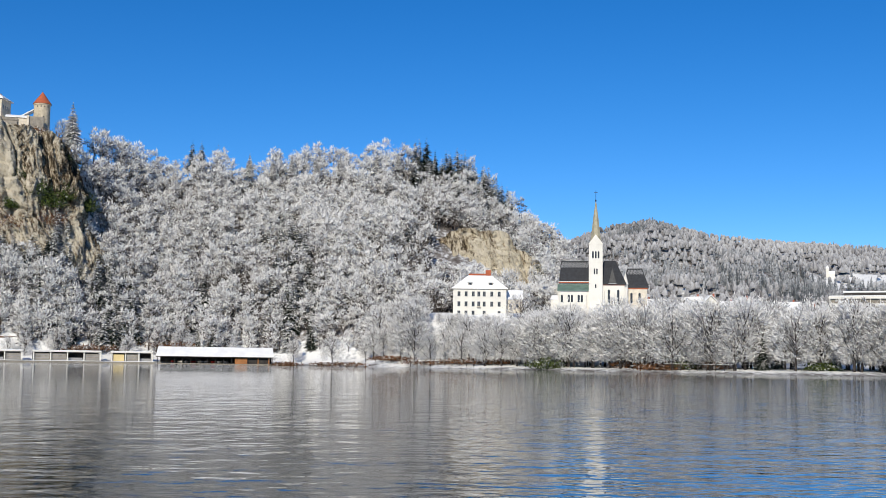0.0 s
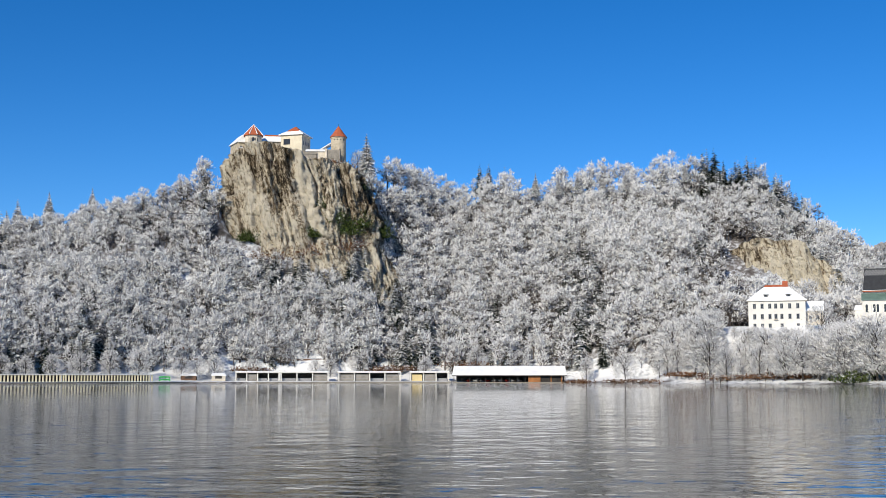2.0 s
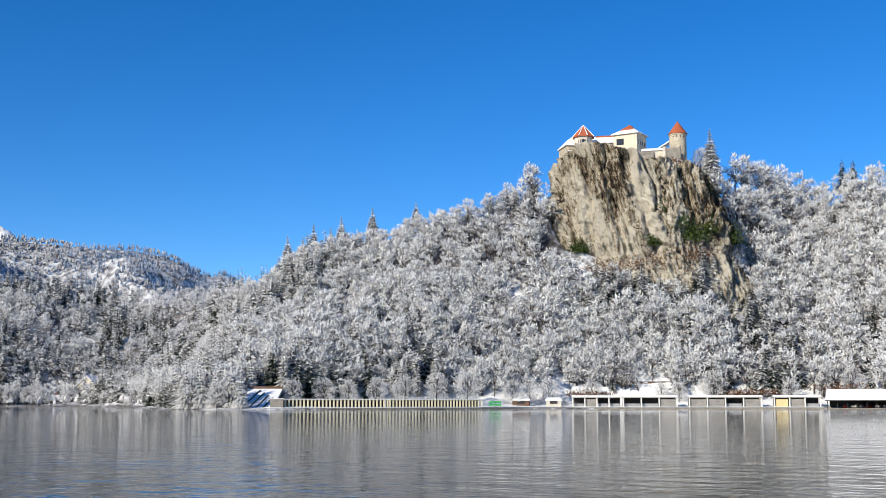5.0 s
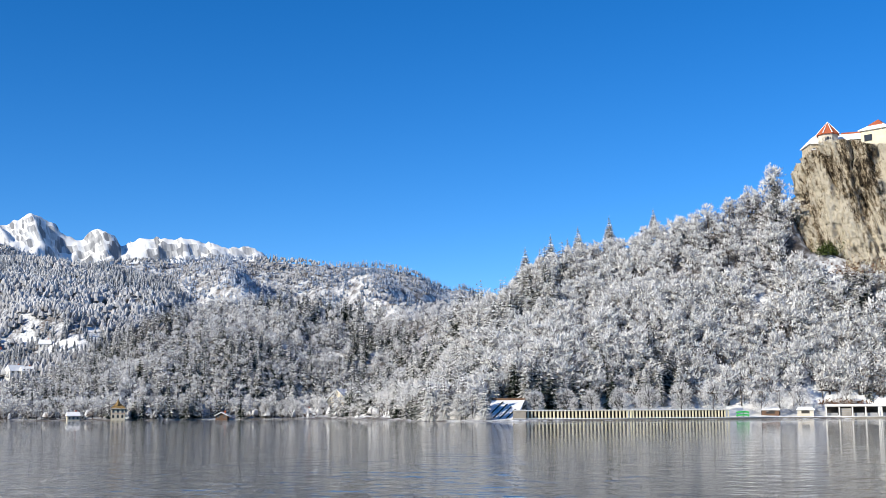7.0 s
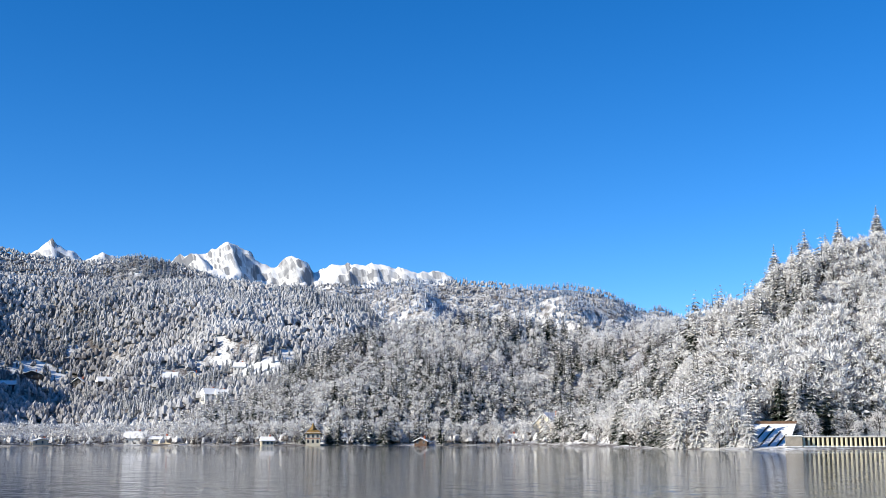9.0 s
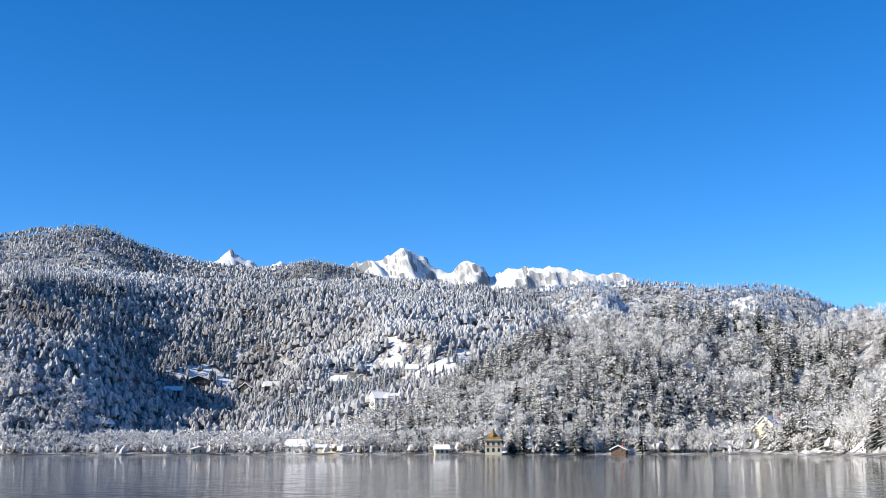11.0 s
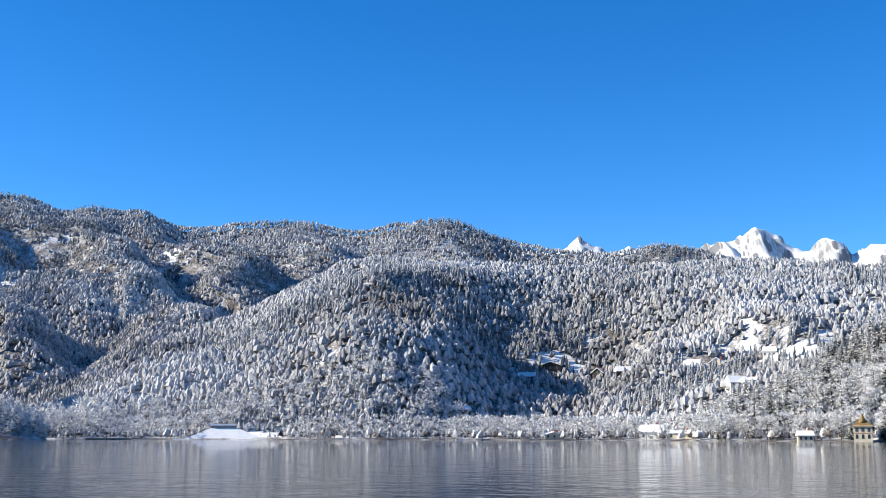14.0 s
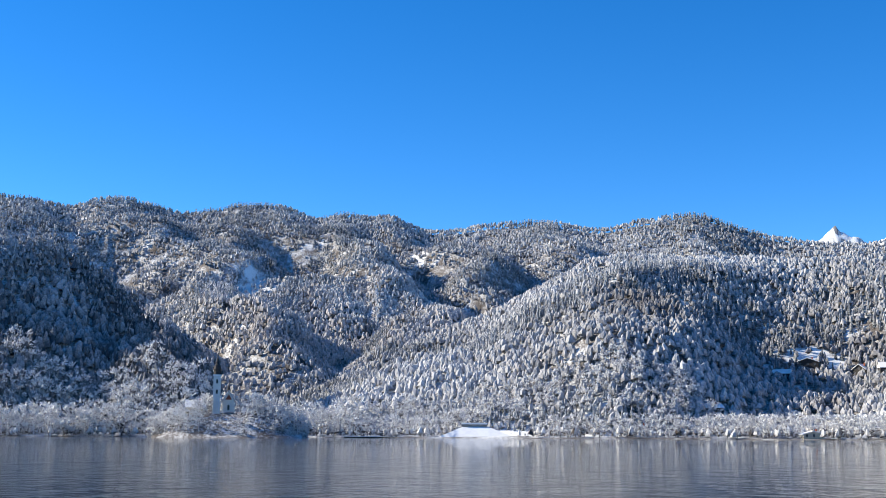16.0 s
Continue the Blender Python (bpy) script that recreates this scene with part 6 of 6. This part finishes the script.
for az, r, w, h in ((2.2, 349, 9, 1.3), (-1.2, 338, 11, 1.6), (7.4, 372, 5, 1.6), (-2.6, 333, 6, 2.4), (-9.9, 297, 6, 1.5), (-10.7, 294, 6, 1.6)):
    shrub(site(az, r, EAST), w, h, M_LEAVES, "rust-brown earth bank and leaves at the water's edge", 900, "hedge", "brown hedges", 0.1)
railing(-10.4, 292, -13.6, 285)
railing(1.5, 341, -1.5, 333)

# ================= other houses =================
def house(m, wide, deep, eave, top, mat, label, rows=1, cols=3, ridge_x=True, name="house", roof_mat=None, group=""):
    ob = thing(name, m, label, "house", group)
    part("wall", box(-wide / 2, wide / 2, 0, deep, -4, eave), mat, ob)
    if ridge_x:
        part("roof", hip(-wide / 2 - 0.5, wide / 2 + 0.5, -0.6, deep + 0.6, eave + 0.1, top, 0.3), roof_mat or M_SNOW, ob, "roof under thick snow")
    else:
        part("gable", gable_y(-wide / 2, wide / 2, 0, deep, eave + 0.1, top - 0.4, 0.1), mat, ob)
        bm = bmesh.new()
        for s in (-1, 1):
            pts = [(s * (wide / 2 + 0.7), -0.8, eave - 0.35), (0, -0.8, top - 0.2), (0, deep + 0.8, top - 0.2), (s * (wide / 2 + 0.7), deep + 0.8, eave - 0.35)]
            lo = [bm.verts.new(p) for p in pts]
            up = [bm.verts.new((p[0], p[1], p[2] + 0.4)) for p in pts]
            bm.faces.new(lo)
            bm.faces.new(up[::-1])
            for i in range(4):
                j = (i + 1) % 4
                bm.faces.new([lo[i], up[i], up[j], lo[j]])
        part("roof", bm, roof_mat or M_SNOW, ob, "gabled roof under snow")
    for k in range(rows):
        for i in range(cols):
            window(ob, -wide / 2 + wide * (i + 0.5) / cols, -0.02, 0.7 + k * 2.5, 0.8, 1.2)
    part("chimney", box(wide * 0.18, wide * 0.18 + 0.7, deep * 0.5, deep * 0.5 + 0.7, top - 1.2, top + 0.9), M_RED, ob)
    return ob


house(site(43.4, 500, WEST, 2.4, turn=-30), 12.4, 14, 7.0, 13.0, M_CREAM, "cream-yellow lakeside villa with a snowy gabled roof", 2, 3, False, "villa")
house(site(45.2, 498, WEST), 5.5, 5, 2.0, 4.4, M_BROWN, "small brown hut with a snowy roof by the villa", 1, 1)
sh = house(site(50.2, 492, WEST, 0.3, turn=-10), 6.0, 5, 1.7, 3.4, M_BROWN, "brown wooden boat shed at the water with a snowy gabled roof", 1, 2, False, "shed")


def lake_villa():
    ob = thing("villa", site(56.15, 490, WEST, 0.6), "ornate yellow villa with orange and green roof tiles", "house")
    part("wall", box(-3.4, 3.4, 0, 6, -2, 5.2), M_CREAM, ob)
    part("roof", hip(-4.0, 4.0, -0.6, 6.6, 5.3, 7.8, 2.8), M_ROOFMIX, ob, "orange and green patterned tiles")
    part("turret_roof", turned([(1.2, 6.8), (1.1, 7.8), (0.06, 10.4), (0, 10.5)], 8, 0, 2), M_ROOFMIX, ob, "pointed turret roof")
    for x in (-2.2, 0, 2.2):
        window(ob, x, -0.02, 3.3, 0.9, 1.3)
        window(ob, x, -0.02, 0.6, 1.0, 1.7, arch=True)
    part("string_course", box(-3.5, 3.5, -0.1, 0, 2.6, 2.8), M_RED, ob)
    part("snow", soften(box(-3.9, 3.9, -0.55, 0.1, 5.3, 5.5), 0.06), M_SNOW, ob)


M_ROOFMIX = plain("orange_green_tiles", (0.30, 0.19, 0.07), 0.7, 0.35, 3)
lake_villa()
PAINT = {"dark": M_DARK, "white": M_WHITE, "cream": M_CREAM}
for i, (az, r, w, dp, e, tp, mt) in enumerate(WEST_HOUSES):
    mt = PAINT[mt]
    house(site(az, r, WEST, None, turn=(i * 37) % 50 - 25), w, dp, e, tp, mt, ("white" if mt in (M_WHITE, M_CREAM) else "dark timber") + " house with a snowy roof on the far slope", 1 + (e > 3.2), 3, i % 3 != 0, group="houses above the far shore")
for i, (az, r, w, dp, e, tp, mt) in enumerate(((-11.6, 520, 8, 8, 6, 11, M_WHITE), (-12.6, 520, 9, 8, 6.5, 11.5, M_WHITE), (-13.3, 526, 6, 8, 5, 9.5, M_CREAM), (-13.9, 530, 6, 7, 6, 11, M_DARK), (-16.2, 600, 10, 8, 8, 13, M_DARK), (-17.0, 604, 9, 8, 7.5, 12, M_CREAM), (-9.4, 560, 8, 8, 8, 12, M_WHITE))):
    house(site(az, r, EAST, None, turn=(i * 41) % 60 - 30), w, dp, e, tp, mt, "town house with a thick snowy roof among trees", 2, 3, i % 2 == 0, group="town houses")


def hotel():
    ob = thing("hotel", site(-20.4, 478, EAST, 16.5), "white terraced hotel with long balconies", "hotel")
    # grey wall colour paints the shade that lies behind the balconies
    part("wall", box(-21, 26, 2, 16, -6, 11.2), M_GREY, ob, "facade coloured grey for the shade behind the balconies")
    part("roof", box(-21.5, 26.5, 1, 16.5, 11.2, 12.0), M_WHITE, ob)
    part("snow", soften(box(-21.4, 26.4, 1.1, 16.4, 12.0, 12.4), 0.12), M_SNOW, ob, "snow on the flat roof")
    part("attic", box(-16, 22, 6, 14, 12.4, 13.8), M_DARK, ob)
    part("attic_snow", box(-16.3, 22.3, 5.7, 14.3, 13.8, 14.3), M_SNOW, ob)
    for k in range(5):
        z = -4 + 3.1 * k
        b = part("balcony", box(-21.3, 26.3, -0.2, 2, z - 0.2, z), M_WHITE, ob)
        part("parapet", box(-21.3, 26.3, -0.25, -0.1, z, z + 0.95), M_WHITE, b)
    for i in range(14):
        x = -21 + i * 47 / 13
        part("partition", box(x - 0.12, x + 0.12, -0.1, 2, -6, 11.2), M_WHITE, ob)


hotel()
ch = thing("chapel", site(-17.9, 1050, EAST) @ Matrix.Scale(0.6, 4), "small white chapel on the snowy meadow", "chapel")
part("nave", box(-1, 7, 0, 6, -4, 5), M_WHITE, ch)
part("nave_roof", hip(-1.4, 7.4, -0.5, 6.5, 5, 9, 0.5), M_SNOW, ch)
part("tower", box(-5, -1, 1, 5, -4, 13), M_WHITE, ch)
part("tower_roof", turned([(3.2, 13), (0.1, 17), (0, 17.1)], 4, -3, 3, start=math.pi / 4), M_SNOW, ch)


# ================= island church =================
def island_church():
    m = pose(*[float(v) for v in spread(97.65, 573, WEST)], 11.5, 0, 0, 97.65)
    tw = thing("bell_tower", m, "slender white baroque bell tower with a dark pointed helm", "tower")
    part("wall", box(-1.7, 1.7, -1.7, 1.7, -6, 17.0), M_WHITE, tw)
    part("cornice", box(-2.0, 2.0, -2.0, 2.0, 17.0, 17.5), M_SNOW, tw, "cornice with snow")
    part("helm", turned([(1.8, 17.5), (1.6, 18.8), (1.9, 20.0), (1.3, 22.0), (0.8, 22.6), (0.9, 23.5), (0.25, 25.6), (0.08, 28.6), (0, 28.8)], 12), M_DARK, tw, "dark shingled onion helm")
    for z in (13.4, 8.6):
        window(tw, 0, -1.72, z, 0.9, 2.0, arch=True)
        w = window(tw, 1.72, 0, z, 0.9, 2.0, "right", arch=True)
    ob = thing("island_church", m @ pose(5.6, 3, -2.5), "white island church with a red painted gable", "church")
    part("wall", box(-2.8, 2.8, 0, 10, -4, 8.0), M_WHITE, ob)
    bm = bmesh.new()
    part("gable", gable_y(-2.8, 2.8, 0, 10, 8.0, 12.4, 0.1), M_WHITE, ob)
    part("gable_field", gable_y(-1.5, 1.5, -0.12, 0.0, 8.6, 11.2, 0.05), M_RED, ob, "red painted gable field")
    bm = bmesh.new()
    for s in (-1, 1):
        pts = [(s * 3.6, -0.6, 7.3), (0, -0.6, 12.8), (0, 10.6, 12.8), (s * 3.6, 10.6, 7.3)]
        lo = [bm.verts.new(p) for p in pts]
        up = [bm.verts.new((p[0], p[1], p[2] + 0.35)) for p in pts]
        bm.faces.new(lo)
        bm.faces.new(up[::-1])
        for i in range(4):
            j = (i + 1) % 4
            bm.faces.new([lo[i], up[i], up[j], lo[j]])
    part("roof", bm, M_SNOW, ob, "steep snowy roof")
    part("lantern", turned([(0.7, 12), (0.7, 14), (0.3, 15.4), (0.05, 17), (0, 17.1)], 10, 0, 6), M_DARK, ob, "dark roof lantern")
    window(ob, 0, -0.02, 3.6, 1.0, 2.6, arch=True)
    hs = house(m @ pose(-9.5, 2, -2.5), 9, 7, 5.0, 8.2, M_CREAM, "low cream house with a snowy roof on the island", 1, 3, True)


island_church()
# boathouse and landing on the western shore
ld = thing("landing", site(85.2, 627, WEST, 0.3), "snow-covered landing slope with a low wall at the rowing course", "landing")
part("wall", box(-10, 3, 9, 10, 0, 6.8), M_GREY, ld)
part("snow", soften(box(-10.3, 3.3, 8.8, 11, 6.8, 7.6), 0.15), M_SNOW, ld)
bm = bmesh.new()
v = [bm.verts.new(p) for p in ((-24, 0, -0.5), (19, 0, -0.5), (4, 9, 5.5), (-10, 9, 5.5), (-24, 12, -0.6), (19, 12, -0.6), (4, 12, -0.6), (-10, 12, -0.6))]
for f in ((0, 1, 2, 3), (1, 5, 6, 2), (0, 3, 7, 4), (3, 2, 6, 7)):
    bm.faces.new([v[i] for i in f])
part("slope", bm, M_SNOW, ld, "open snow slope")
for az, r, w in ((90.5, 634, 26), (68.5, 587, 16), (66.8, 578, 14), (62.3, 540, 22)):
    pr = thing("jetty", site(az, r, WEST, 0.0), "low jetty with snow at the far shore", "jetty", "jetties")
    part("deck", box(-w / 2, w / 2, 0, 3, -1, 0.5), M_DARK, pr)
    part("snow", soften(box(-w / 2, w / 2, 0, 3, 0.5, 0.75), 0.06), M_SNOW, pr)
for t in TREES + SPRUCES:
    for o in (*t.children_recursive, t):
        bpy.data.objects.remove(o)
